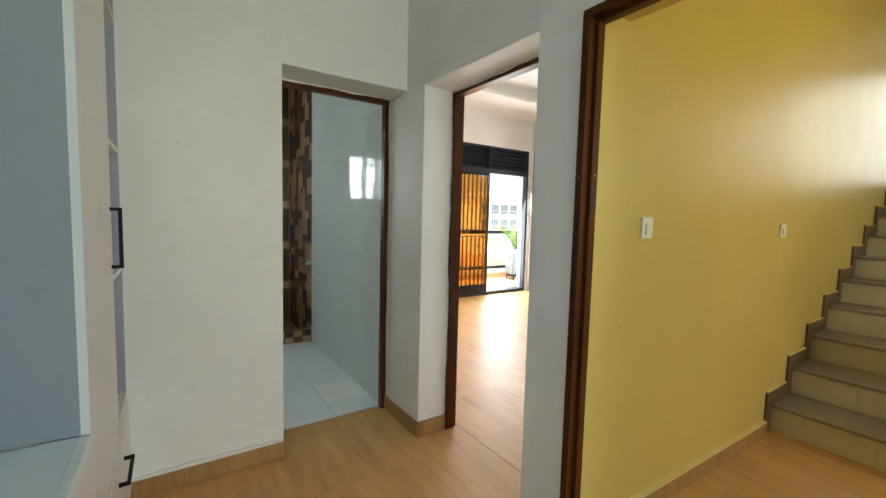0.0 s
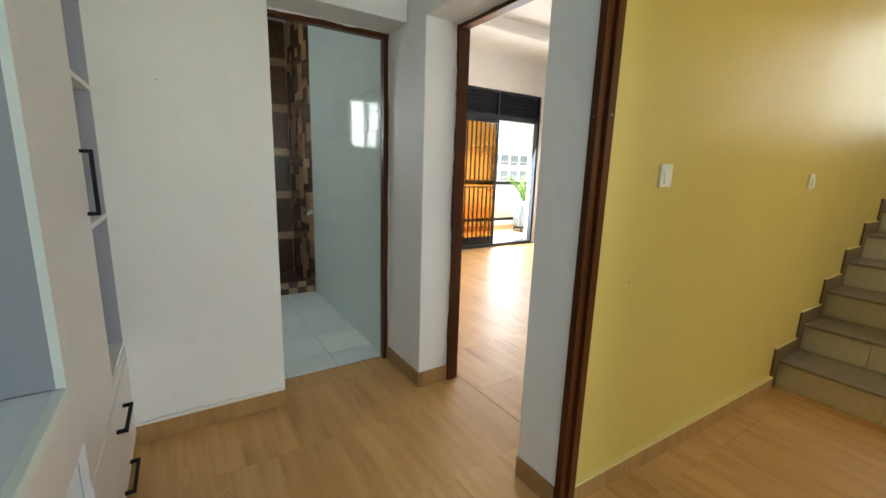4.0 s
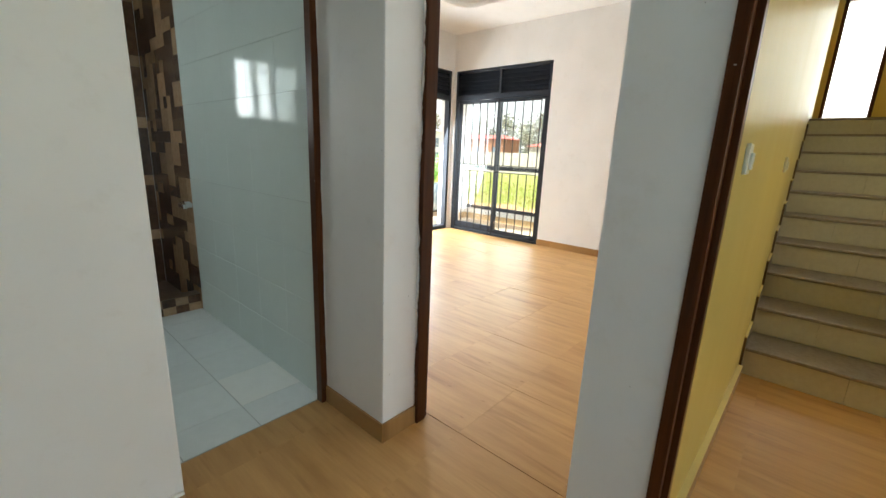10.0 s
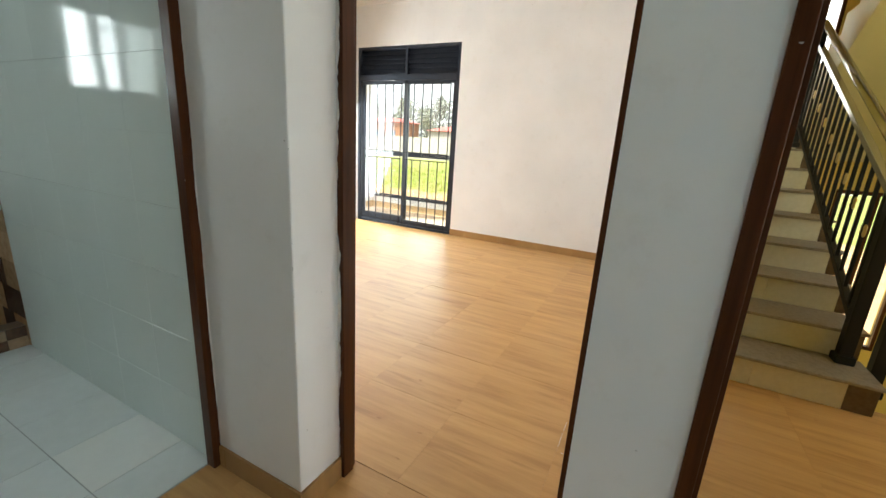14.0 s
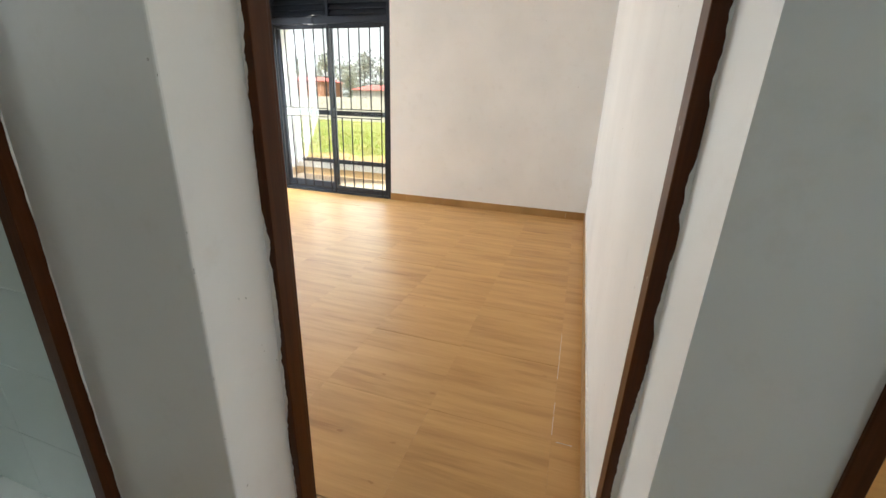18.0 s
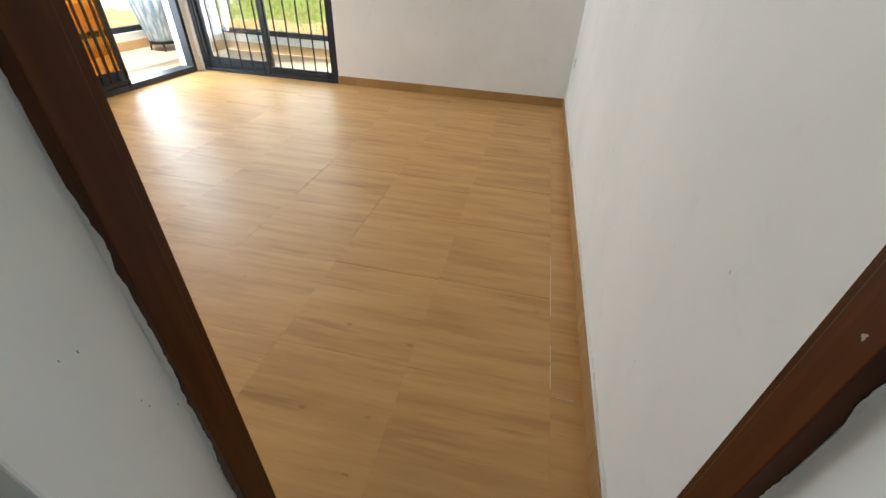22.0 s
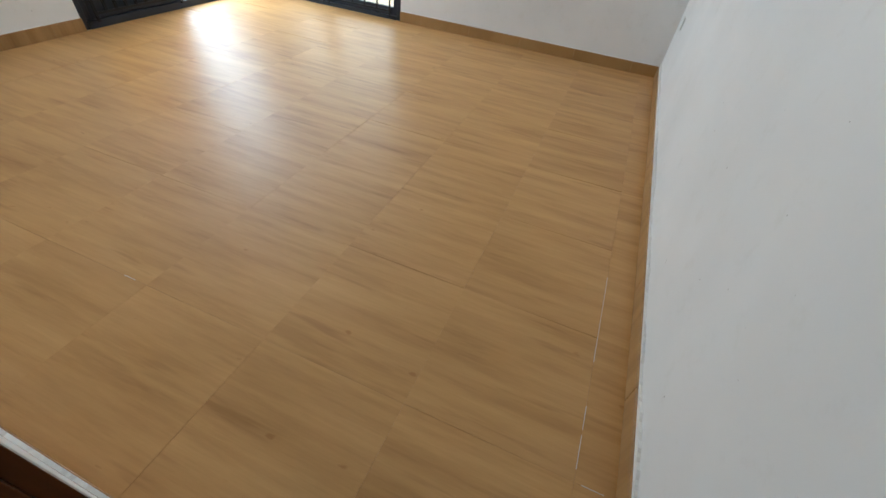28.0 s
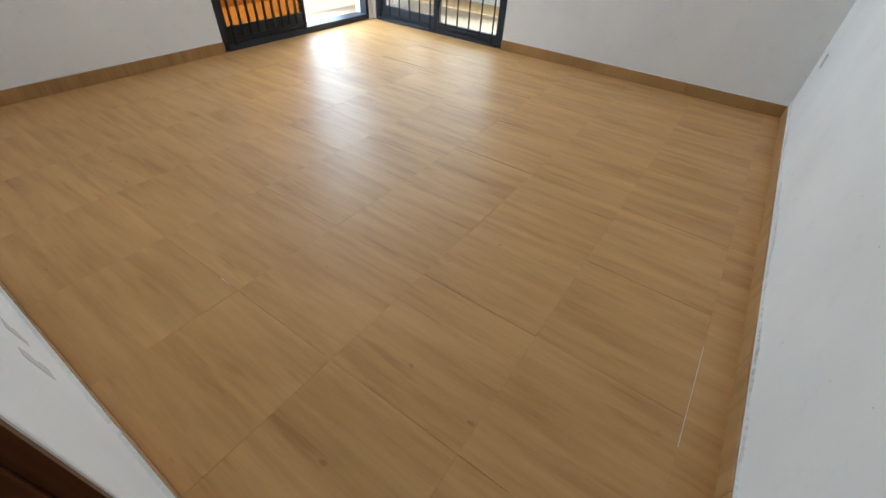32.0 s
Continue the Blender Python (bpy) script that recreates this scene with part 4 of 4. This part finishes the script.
# ---- wardrobe ----
def bar_handle(parent, p, length, along, out):
    """Square black bow handle: two posts and a grip."""
    x, y, z = p
    t = 0.006
    if along == "z":
        bs = ((x, x + out, y - t, y + t, z, z + 2 * t), (x, x + out, y - t, y + t, z + length - 2 * t, z + length), (x + out - 2 * t, x + out, y - t, y + t, z + 2 * t, z + length - 2 * t))
    else:
        bs = ((x, x + out, y, y + 2 * t, z - t, z + t), (x, x + out, y + length - 2 * t, y + length, z - t, z + t), (x + out - 2 * t, x + out, y + 2 * t, y + length - 2 * t, z - t, z + t))
    return part("handle", boxes(*bs), HANDLE, parent, "matt black bow handle")


def wardrobe():
    F, B = -1.458, -2.098
    root = thing("wardrobe", "built-in white laminate wardrobe with open shelves, drawers and a dressing niche", "wardrobe", (-1.75, -0.8, 0))
    part("plinth", boxes((B, F - 0.05, -2.6, 0.212, 0, 0.06)), LAMINATE, root)
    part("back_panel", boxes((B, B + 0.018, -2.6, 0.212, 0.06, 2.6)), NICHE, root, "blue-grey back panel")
    for y, z in ((-0.214, 0.06), (-0.798, 0.81), (-2.6, 0.06)):
        part("upright", boxes((B + 0.018, F - 0.0005, y, y + 0.018, z, 2.6), bevel=0.001, seg=1), LAMINATE, root)
    part("drawer_side", boxes((B + 0.018, F - 0.0015, -0.716, -0.698, 0.06, 0.803), bevel=0.001, seg=1), LAMINATE, root)
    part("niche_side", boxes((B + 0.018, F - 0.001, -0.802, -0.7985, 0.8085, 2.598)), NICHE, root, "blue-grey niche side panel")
    part("niche_edge", boxes((F - 0.0005, F + 0.0185, -0.8045, -0.8025, 0.8085, 2.598)), EDGING, root, "mint-white edge strip")
    part("column_side", boxes((B + 0.02, F + 0.012, 0.2065, 0.2125, 0.53, 2.598)), SHELVING, root, "grey-lavender side panel")
    for z in (0.507, 1.10, 1.62, 2.18):
        part("shelf", boxes((B + 0.0185, F + 0.012, -0.1955, 0.206, z, z + 0.02), bevel=0.001, seg=1), LAMINATE, root)
    part("column_rail", boxes((F, F + 0.018, -0.1985, 0.205, 0.465, 0.5065), bevel=0.001, seg=1), LAMINATE, root)
    door = part("door", boxes((F, F + 0.018, -0.7195, -0.199, 0.465, 2.598), bevel=0.0005, seg=1), LAMINATE, root)
    bar_handle(door, (F + 0.018, -0.235, 1.16), 0.22, "z", 0.035)
    part("front_stile", boxes((F, F + 0.018, -0.802, -0.72, 0.613, 2.598), bevel=0.0005, seg=1), LAMINATE, root)
    for z, h, grip in ((0.065, 0.124, 0.10), (0.193, 0.268, 0.362)):
        dr = part("drawer", boxes((F - 0.001, F + 0.020, -0.712, 0.205, z, z + h), bevel=0.0015), LAMINATE, root)
        bar_handle(dr, (F + 0.020, -0.285, grip), 0.21, "y", 0.035)
    part("counter", boxes((B + 0.018, F - 0.0045, -2.58, -0.8025, 0.776, 0.806), bevel=0.002), COUNTER, root, "pale blue worktop")
    part("edge_strip", boxes((F - 0.004, F + 0.0195, -2.58, -0.805, 0.776, 0.808), bevel=0.002), EDGING, root, "mint-white edge strip")
    part("apron", boxes((F, F + 0.018, -2.58, -0.8025, 0.613, 0.7755)), LAMINATE, root)
    part("top", boxes((B, F + 0.018, -2.6, 0.212, 2.6, 2.64)), LAMINATE, root)
    return root


wardrobe()

# ---- balcony and outdoors ----
BALC = speckled("tan_balcony_tile", (0.55, 0.42, 0.28), (0.48, 0.36, 0.24), 0.4, 12, 0.05)
RENDER_WHITE = paint("white_exterior_render", (0.78, 0.77, 0.74), 0.8)
TAN = paint("tan_plinth", (0.52, 0.36, 0.19), 0.6)
structure("balcony_floor", boxes((4.76, 6.1, -2.0, 5.4, -0.25, -0.02), (0.2, 4.76, 3.75, 5.4, -0.25, -0.02)), BALC, "sunlit tan tiled balcony floor", "balcony floor")
par = structure("balcony_parapet", boxes((5.9, 6.1, -2.0, 5.4, -0.02, 0.20), (0.2, 5.9, 5.2, 5.4, -0.02, 0.20)), RENDER_WHITE, "low white balcony parapet with dark rails", "parapet")
part("plinth", boxes((5.888, 5.9, -2.0, 5.188, -0.02, 0.10), (0.2, 5.888, 5.188, 5.2, -0.02, 0.10)), TAN, par, "tan tile plinth")
part("lower_rail", boxes((5.92, 5.99, -2.0, 5.4, 0.201, 0.27)), METAL, par)
part("lower_rail", boxes((0.2, 5.9, 5.22, 5.29, 0.201, 0.27)), METAL, par)
part("top_rail", boxes((5.92, 5.99, -2.0, 5.4, 1.03, 1.11)), METAL, par)
part("top_rail", boxes((0.2, 5.9, 5.22, 5.29, 1.03, 1.11)), METAL, par)
for y in (-1.8, 0.6, 5.3):
    part("rail_post", boxes((5.935, 5.975, y - 0.02, y + 0.02, 0.27, 1.03)), METAL, par)
for x in (1.9,):
    part("rail_post", boxes((x - 0.02, x + 0.02, 5.235, 5.275, 0.27, 1.03)), METAL, par)
col = structure("balcony_column", boxes((5.56, 5.86, 4.18, 4.5, -0.02, 3.6), bevel=0.01), RENDER_WHITE, "white rendered balcony column", "column")
part("plinth", boxes((5.548, 5.872, 4.168, 4.512, -0.0195, 0.11), bevel=0.002), TAN, col, "tan tile plinth")
# Added out of view; its edges decide where sun reaches the balcony floor.
structure("balcony_soffit", boxes((4.76, 5.6, -2.0, 3.95, 3.4, 3.6), (0.2, 4.76, 3.75, 3.95, 3.4, 3.6)), RENDER_WHITE, "unseen white balcony ceiling added to shade the far balcony", "ceiling")

POT, _n, _l, _p = material("pale_blue_drip_glaze", (0.42, 0.52, 0.58), 0.3)
_pos = _n.new("ShaderNodeNewGeometry").outputs["Position"]
_l.new(ramp(_n, _l, noise_node(_n, _l, scaled(_n, _l, _pos, (26, 26, 2.5)), 1.0, 3, 0.5), [(0.42, (0.20, 0.30, 0.39)), (0.66, (0.56, 0.63, 0.66))]), _p.inputs["Base Color"])
LEAF = speckled("palm_leaf", (0.17, 0.36, 0.05), (0.10, 0.26, 0.03), 0.5, 10, 0.1)
SOIL = speckled("potting_soil", (0.04, 0.03, 0.02), (0.02, 0.015, 0.01), 0.95, 60, 0.0)


def lathe(profile, sides=40, ribs=0, depth=0.0):
    bm = bmesh.new()
    loops = []
    for r, z in profile:
        loops.append([bm.verts.new(((r + (depth * math.cos(ribs * 2 * math.pi * k / sides) if ribs else 0)) * math.cos(2 * math.pi * k / sides),
                                    (r + (depth * math.cos(ribs * 2 * math.pi * k / sides) if ribs else 0)) * math.sin(2 * math.pi * k / sides), z)) for k in range(sides)])
    for a, c in zip(loops, loops[1:]):
        for k in range(sides):
            bm.faces.new((a[k - 1], a[k], c[k], c[k - 1]))
    bm.faces.new(loops[0][::-1]), bm.faces.new(loops[-1])
    return bm


def planted_pot(x, y):
    root = thing("planted_pot", "pale blue ribbed pot with a small palm on a dark stand", "plant pot", (x, y, -0.02))
    m = Matrix.Translation((x, y, -0.02))
    bm = lathe([(0.14, 0.12), (0.155, 0.13), (0.19, 0.28), (0.235, 0.50), (0.25, 0.60), (0.245, 0.66), (0.235, 0.69), (0.24, 0.71), (0.21, 0.71), (0.205, 0.62)], 96, 24, 0.006)
    bm.transform(m)
    part("pot", bm, POT, root, smooth=True)
    bm = lathe([(0.2, 0.60), (0.2, 0.63)], 24)
    bm.transform(m)
    part("soil", bm, SOIL, root)
    bm = lathe([(0.17, 0.09), (0.17, 0.119)], 24)
    bm.transform(m)
    ring = part("stand", bm, BARS, root)
    for k in range(4):
        a = radians(45 + 90 * k)
        part("leg", rod((x + 0.15 * math.cos(a), y + 0.15 * math.sin(a), 0.08), (x + 0.17 * math.cos(a), y + 0.17 * math.sin(a), -0.02), 0.012), BARS, ring)
    rng = random.Random(4)
    leaves = bmesh.new()
    for k in range(9):
        a = k * 2.4 + rng.uniform(-0.3, 0.3)
        lean, length = rng.uniform(0.35, 0.95), rng.uniform(0.65, 0.95)
        bm = bmesh.new()
        pts = []
        for s in range(9):
            u = s / 8
            out = math.sin(lean * u * 1.5) * length * u * 0.8
            pts.append(Vector((x + math.cos(a) * out, y + math.sin(a) * out, 0.6 + length * (u - 0.45 * lean * u * u))))
        side = Vector((-math.sin(a), math.cos(a), 0))
        rings = []
        for s, p in enumerate(pts):
            r = 0.007 * (1 - s / 10)
            rings.append([bm.verts.new(p + side * r * math.cos(q) + Vector((math.cos(a), math.sin(a), 0)) * r * math.sin(q)) for q in (0, 1.57, 3.14, 4.71)])
        for p, q in zip(rings, rings[1:]):
            for i in range(4):
                bm.faces.new((p[i - 1], p[i], q[i], q[i - 1]))
        part("stalk", bm, LEAF, root)
        for s in range(2, 9):
            along = (pts[s] - pts[s - 1]).normalized()
            for sgn in (-1, 1):
                for off in (0.0, 0.33, 0.66):
                    base = pts[s].lerp(pts[s - 1], off)
                    ln = 0.26 * (1 - abs(s - 5) / 8)
                    tip = base + side * sgn * ln * 0.7 + along * ln * 0.6 - Vector((0, 0, 0.05))
                    mid_ = base.lerp(tip, 0.5) + Vector((0, 0, 0.012))
                    leaves.faces.new([leaves.verts.new(c) for c in (base, mid_ + along * 0.011, tip, mid_ - along * 0.011)])
    part("foliage", leaves, LEAF, root)["kind"] = "stuff"
    return root


planted_pot(5.45, 4.85)

GRASS = speckled("grass", (0.14, 0.185, 0.018), (0.22, 0.18, 0.05), 0.9, 0.35, 0.0)
BARK = speckled("bark", (0.12, 0.09, 0.06), (0.07, 0.05, 0.03), 0.9, 8, 0.1)
# Distance haze is put into the foliage: paled colour, partly see-through leaves.
CROWN_HAZED = speckled("hazed_tree_foliage", (0.25, 0.25, 0.16), (0.19, 0.19, 0.12), 0.8, 1.2, 0.2)
CROWN_HAZED.node_tree.nodes["Principled BSDF"].inputs["Alpha"].default_value = 0.55
ROOF = speckled("red_roof_sheet", (0.50, 0.12, 0.09), (0.42, 0.10, 0.08), 0.6, 2, 0.05)
ROOF_GREY = speckled("pale_grey_roof_sheet", (0.34, 0.33, 0.32), (0.30, 0.29, 0.28), 0.6, 2, 0.05)
BRICK = speckled("orange_brickwork", (0.48, 0.24, 0.14), (0.40, 0.19, 0.11), 0.9, 3, 0.1)
PALE = speckled("pale_compound_wall", (0.55, 0.50, 0.43), (0.46, 0.42, 0.36), 0.9, 0.8, 0.05)
BLUE = material("grey_tinted_glass", (0.20, 0.27, 0.33), 0.15)[0]
GZ = -3.3
structure("ground", boxes((-300, 900, -400, 900, GZ - 0.3, GZ)), GRASS, "patchy green and dry grass field", "ground")

EARTH = speckled("bare_orange_earth", (0.44, 0.25, 0.115), (0.30, 0.20, 0.07), 0.95, 0.9, 0.0)


def bare_earth():
    """A strip of bare earth with a wandering edge, just above the field."""
    rng = random.Random(17)
    bm = bmesh.new()
    rows = []
    for k in range(61):
        y, far = -12 + 70 * k / 60, 32.2 + rng.uniform(-1.3, 1.3)
        rows.append([bm.verts.new(c) for c in ((9, y, GZ - 0.01), (9, y, GZ + 0.05), (far - 0.5, y, GZ + 0.05), (far, y, GZ - 0.01))])
    for p, q in zip(rows, rows[1:]):
        for i in range(4):
            bm.faces.new((p[i - 1], p[i], q[i], q[i - 1]))
    bm.faces.new(rows[0]), bm.faces.new(rows[-1][::-1])
    bmesh.ops.recalc_face_normals(bm, faces=bm.faces)
    return structure("ground_bare_earth", bm, EARTH, "strip of bare orange earth before the grass", "ground")


bare_earth()


def weeds():
    """Loose tufts of long grass over the near field."""
    rng = random.Random(31)
    verts, faces = [], []
    for _ in range(6000):
        u = rng.random() ** 1.6
        px, py = 8 + 50 * u, rng.uniform(-4, 6 + 44 * u)
        if py > 0.855 * px + 3.2 or (px < 33.5 and rng.random() < 0.75):
            continue
        for _b in range(5):
            a, h, w = rng.uniform(0, 6.28), rng.uniform(0.15, 0.5), rng.uniform(0.015, 0.04)
            bx, by, lx, ly = px + rng.uniform(-0.2, 0.2), py + rng.uniform(-0.2, 0.2), rng.uniform(-0.2, 0.2), rng.uniform(-0.2, 0.2)
            n = len(verts)
            verts += [(bx - w * math.cos(a), by - w * math.sin(a), GZ - 0.01), (bx + w * math.cos(a), by + w * math.sin(a), GZ - 0.01), (bx + lx, by + ly, GZ + h)]
            faces.append((n, n + 1, n + 2))
    me = bpy.data.meshes.new("weeds")
    me.from_pydata(verts, [], faces)
    me.materials.append(WEED)
    return tagged(new("weeds", me), "long loose tufts of green and dry grass on the field", "grass", kind="stuff")


WEED = speckled("weed_blades", (0.25, 0.33, 0.04), (0.36, 0.29, 0.09), 0.8, 0.5, 0.0)
weeds()


def house(x, y, w, d, h, roof_h, wall, label, cols=3):
    root = thing("house", label, "house", (x, y, GZ))
    part("wall", boxes((x, x + d, y, y + w, GZ, GZ + h)), wall, root)
    bm = bmesh.new()
    e = 0.5
    v = [bm.verts.new(c) for c in ((x - e, y - e, GZ + h), (x + d + e, y - e, GZ + h), (x + d + e, y + w + e, GZ + h), (x - e, y + w + e, GZ + h),
                                   (x + d / 2, y + w * 0.15, GZ + h + roof_h), (x + d / 2, y + w * 0.85, GZ + h + roof_h))]
    for f in ((3, 2, 1, 0), (0, 1, 4), (2, 3, 5), (1, 2, 5, 4), (3, 0, 4, 5)):
        bm.faces.new([v[i] for i in f])
    part("roof", bm, ROOF, root, "red sheet-metal roof")
    for k in range(cols):
        yy = y + w * (k + 0.5) / cols
        win = part("window", boxes((x - 0.04, x, yy - 0.7, yy + 0.7, GZ + h * 0.35, GZ + h * 0.75)), METAL, root)
        part("pane", boxes((x - 0.05, x - 0.041, yy - 0.6, yy + 0.6, GZ + h * 0.35 + 0.1, GZ + h * 0.75 - 0.1)), BLUE, win)
    return root


house(100, 66, 18, 9, 9.2, 1.2, BRICK, "orange brick house with a red roof beyond the field")
house(101, 38, 20, 9, 7.3, 1.4, PALE, "pale rendered house with a red sheet roof beyond the field")
house(102, 90, 16, 9, 8.4, 1.3, BRICK, "brick house with a red roof far beyond the field")
house(103, 14, 17, 9, 7.0, 1.3, PALE, "pale house with a red roof far beyond the field")


def flats(x, y, w, d, label):
    root = thing("apartment_building", label, "building", (x, y, GZ))
    part("wall", boxes((x, x + w, y, y + d, GZ, 6.1)), RENDER_WHITE, root)
    part("roof_edge", boxes((x - 0.4, x + w + 0.4, y - 0.4, y + d + 0.4, 6.1, 6.5)), RENDER_WHITE, root)
    for z in (-0.9, 2.55):
        for k in range(int(w / 2.9)):
            xx = x + 1.7 + k * 2.9
            win = part("window", boxes((xx - 1.15, xx + 1.15, y - 0.06, y, z, z + 2.4)), RENDER_WHITE, root)
            for p in (-1.05, -0.33, 0.39):
                for q, h in ((0.12, 0.62), (0.86, 1.42)):
                    part("pane", boxes((xx + p, xx + p + 0.62, y - 0.075, y - 0.061, z + q, z + q + h)), BLUE, win)
    bm = bmesh.new()
    v = [bm.verts.new(c) for c in ((x - 0.6, y - 0.6, 6.5), (x + w + 0.6, y - 0.6, 6.5), (x + w + 0.6, y + d + 0.6, 6.5), (x - 0.6, y + d + 0.6, 6.5), (x + w * 0.2, y + d / 2, 8.4), (x + w * 0.8, y + d / 2, 8.4))]
    for f in ((3, 2, 1, 0), (0, 1, 5, 4), (1, 2, 5), (2, 3, 4, 5), (3, 0, 4)):
        bm.faces.new([v[i] for i in f])
    part("roof", bm, ROOF_GREY, root, "pale grey hipped roof")
    return root


flats(57, 70, 21, 9, "white apartment block with grey-glazed windows and a grey roof")
structure("compound_wall", boxes((90, 90.3, -30, 150, GZ, 2.0)), PALE, "pale rendered compound wall beyond the field", "wall")
bm = bmesh.new()
prism_into(bm, ((6, 9), (89, 80), (89, 160), (-60, 160), (-60, 9)), GZ - 0.01, GZ + 0.02)
structure("yard", bm, PALE, "pale bare yard in front of the apartment block", "ground")
HAZE = bpy.data.materials.new("hazy_white_sky")
HAZE.use_nodes = True
hb = HAZE.node_tree.nodes["Principled BSDF"]
hb.inputs["Base Color"].default_value = (0, 0, 0, 1)
hb.inputs["Specular IOR Level"].default_value = 0
hb.inputs["Emission Color"].default_value = (1.0, 0.99, 0.965, 1)
hb.inputs["Emission Strength"].default_value = 0.62
bm = bmesh.new()
ends = [(520 * math.cos(radians(a)), 520 * math.sin(radians(a))) for a in range(-30, 121, 5)]
low, high = ([bm.verts.new((x, y, z)) for x, y in ends] for z in (GZ - 0.2, 240))
for k in range(len(ends) - 1):
    bm.faces.new((low[k], low[k + 1], high[k + 1], high[k]))
structure("backdrop", bm, HAZE, "bright hazy white sky above the horizon", "sky")


def tree(seed, height):
    rng = random.Random(seed)
    root = thing("tree", "tall tree behind the houses, its open crown paled for haze", "tree", (0, 0, GZ), group="treeline")
    bm = bmesh.new()
    bmesh.ops.create_cone(bm, cap_ends=True, segments=8, radius1=0.28, radius2=0.08, depth=height * 0.8, matrix=Matrix.Translation((0, 0, GZ + height * 0.4)))
    for k in range(7):
        a, z = rng.uniform(0, 6.28), height * rng.uniform(0.35, 0.75)
        rod_into(bm, (0, 0, GZ + z), (math.cos(a) * height * 0.2, math.sin(a) * height * 0.2, GZ + z + height * 0.16), 0.06, 5)
    part("trunk", bm, BARK, root)
    bm = bmesh.new()
    hubs = [(rng.gauss(0, height * 0.13), rng.gauss(0, height * 0.13), GZ + height * rng.uniform(0.45, 1.0)) for _ in range(16)]
    for hub in hubs:
        for _ in range(60):
            c = Vector(hub) + Vector((rng.gauss(0, 1.05), rng.gauss(0, 1.05), rng.gauss(0, 0.95)))
            q = Euler((rng.uniform(0, 6.28), rng.uniform(0, 6.28), rng.uniform(0, 6.28))).to_matrix()
            s = rng.uniform(0.25, 0.55)
            bm.faces.new([bm.verts.new(c + q @ Vector(o) * s) for o in ((-1, 0, 0), (0, -0.6, 0.1), (1, 0, 0), (0, 0.6, 0.1))])
    part("crown", bm, CROWN_HAZED, root)
    return root


kinds = [tree(11, 15.5), tree(12, 17.5), tree(13, 14.0)]
rng = random.Random(8)
for k in range(24):
    base = kinds[k % 3]
    px, py = 116 + rng.uniform(-3, 12), 22 + k * 4.4 + rng.uniform(-1.5, 1.5)
    if k < 3:
        base.matrix_basis = pose(px, py, GZ, 0, 0, rng.uniform(0, 360))
    else:
        copy_thing(base, pose(px, py, GZ + rng.uniform(-1.5, 0), 0, 0, rng.uniform(0, 360)))


# ---- floor tiles ----
lay_tiles(floor_bed, 0.302, BX1, BY0, BY1, 0.0, FLOOR, keep=lambda x, y: x > BX0 or -0.878 < y < 0.005)
J0 = GY - 2 * TILE
lay_tiles(floor_lobby, -1.5, 0.302, J0, 0.5, 0.0, FLOOR, keep=lambda x, y: y < 0.214 or x > -0.752)
lay_tiles(floor_lobby, -1.5, 0.04, -5.0, J0, 0.0, FLOOR)
lay_tiles(floor_lobby, 0.04, 0.302, -0.886, J0, 0.0, FLOOR)
lay_tiles(floor_hall, 0.0665, S0 + 0.02, -4.4, YH + 0.03, 0.0, FLOOR)
lay_tiles(floor_hall, 0.0405, 0.066, -4.4, -1.154, 0.0, FLOOR)
lay_tiles(floor_bath, -1.9, -0.004, 0.508, 2.345, 0.0, BATH_FLOOR, size=0.337, gx=-0.341, gy=1.066, gap=0.004)

# stray white grout on the joints
WHITE_GROUT = material("dried_white_grout", (0.75, 0.74, 0.70), 0.9)[0]
GY3 = GY - 2 * TILE
for a, c, d, e in ((0.866, 0.970, GY3, GY3), (1.25, 1.70, GY3, GY3), (GX, GX, -0.83, -0.77), (GX, GX, 0.90, 0.955), (0.99, 1.07, GY3, GY3)):
    part("grout_mark", boxes((a - 0.0009, c + 0.0009, d - 0.0009, e + 0.0009, -0.002, 0.0009)), WHITE_GROUT, floor_bed)

# one replaced tile on the bathroom floor is whiter than the rest
FRESH = speckled("fresh_white_floor_tile", (0.88, 0.90, 0.87), (0.86, 0.88, 0.85), 0.2, 14, 0.0)
for ob in floor_bath.children:
    if abs(ob.location.x + 0.172) < 0.05 and abs(ob.location.y - 0.9) < 0.06:
        ob.data = ob.data.copy()
        ob.data.materials[0] = FRESH

# a pale curved scratch in front of the wardrobe
_c = [Vector((-1.166 + 0.12 * k / 6, -0.352 + 0.088 * (k / 6) ** 1.7, 0.0012)) for k in range(7)]
_bm = bmesh.new()
for a, c in zip(_c, _c[1:]):
    rod_into(_bm, a, c, 0.0006, 4)
part("scratch", _bm, WHITE_GROUT, floor_lobby)
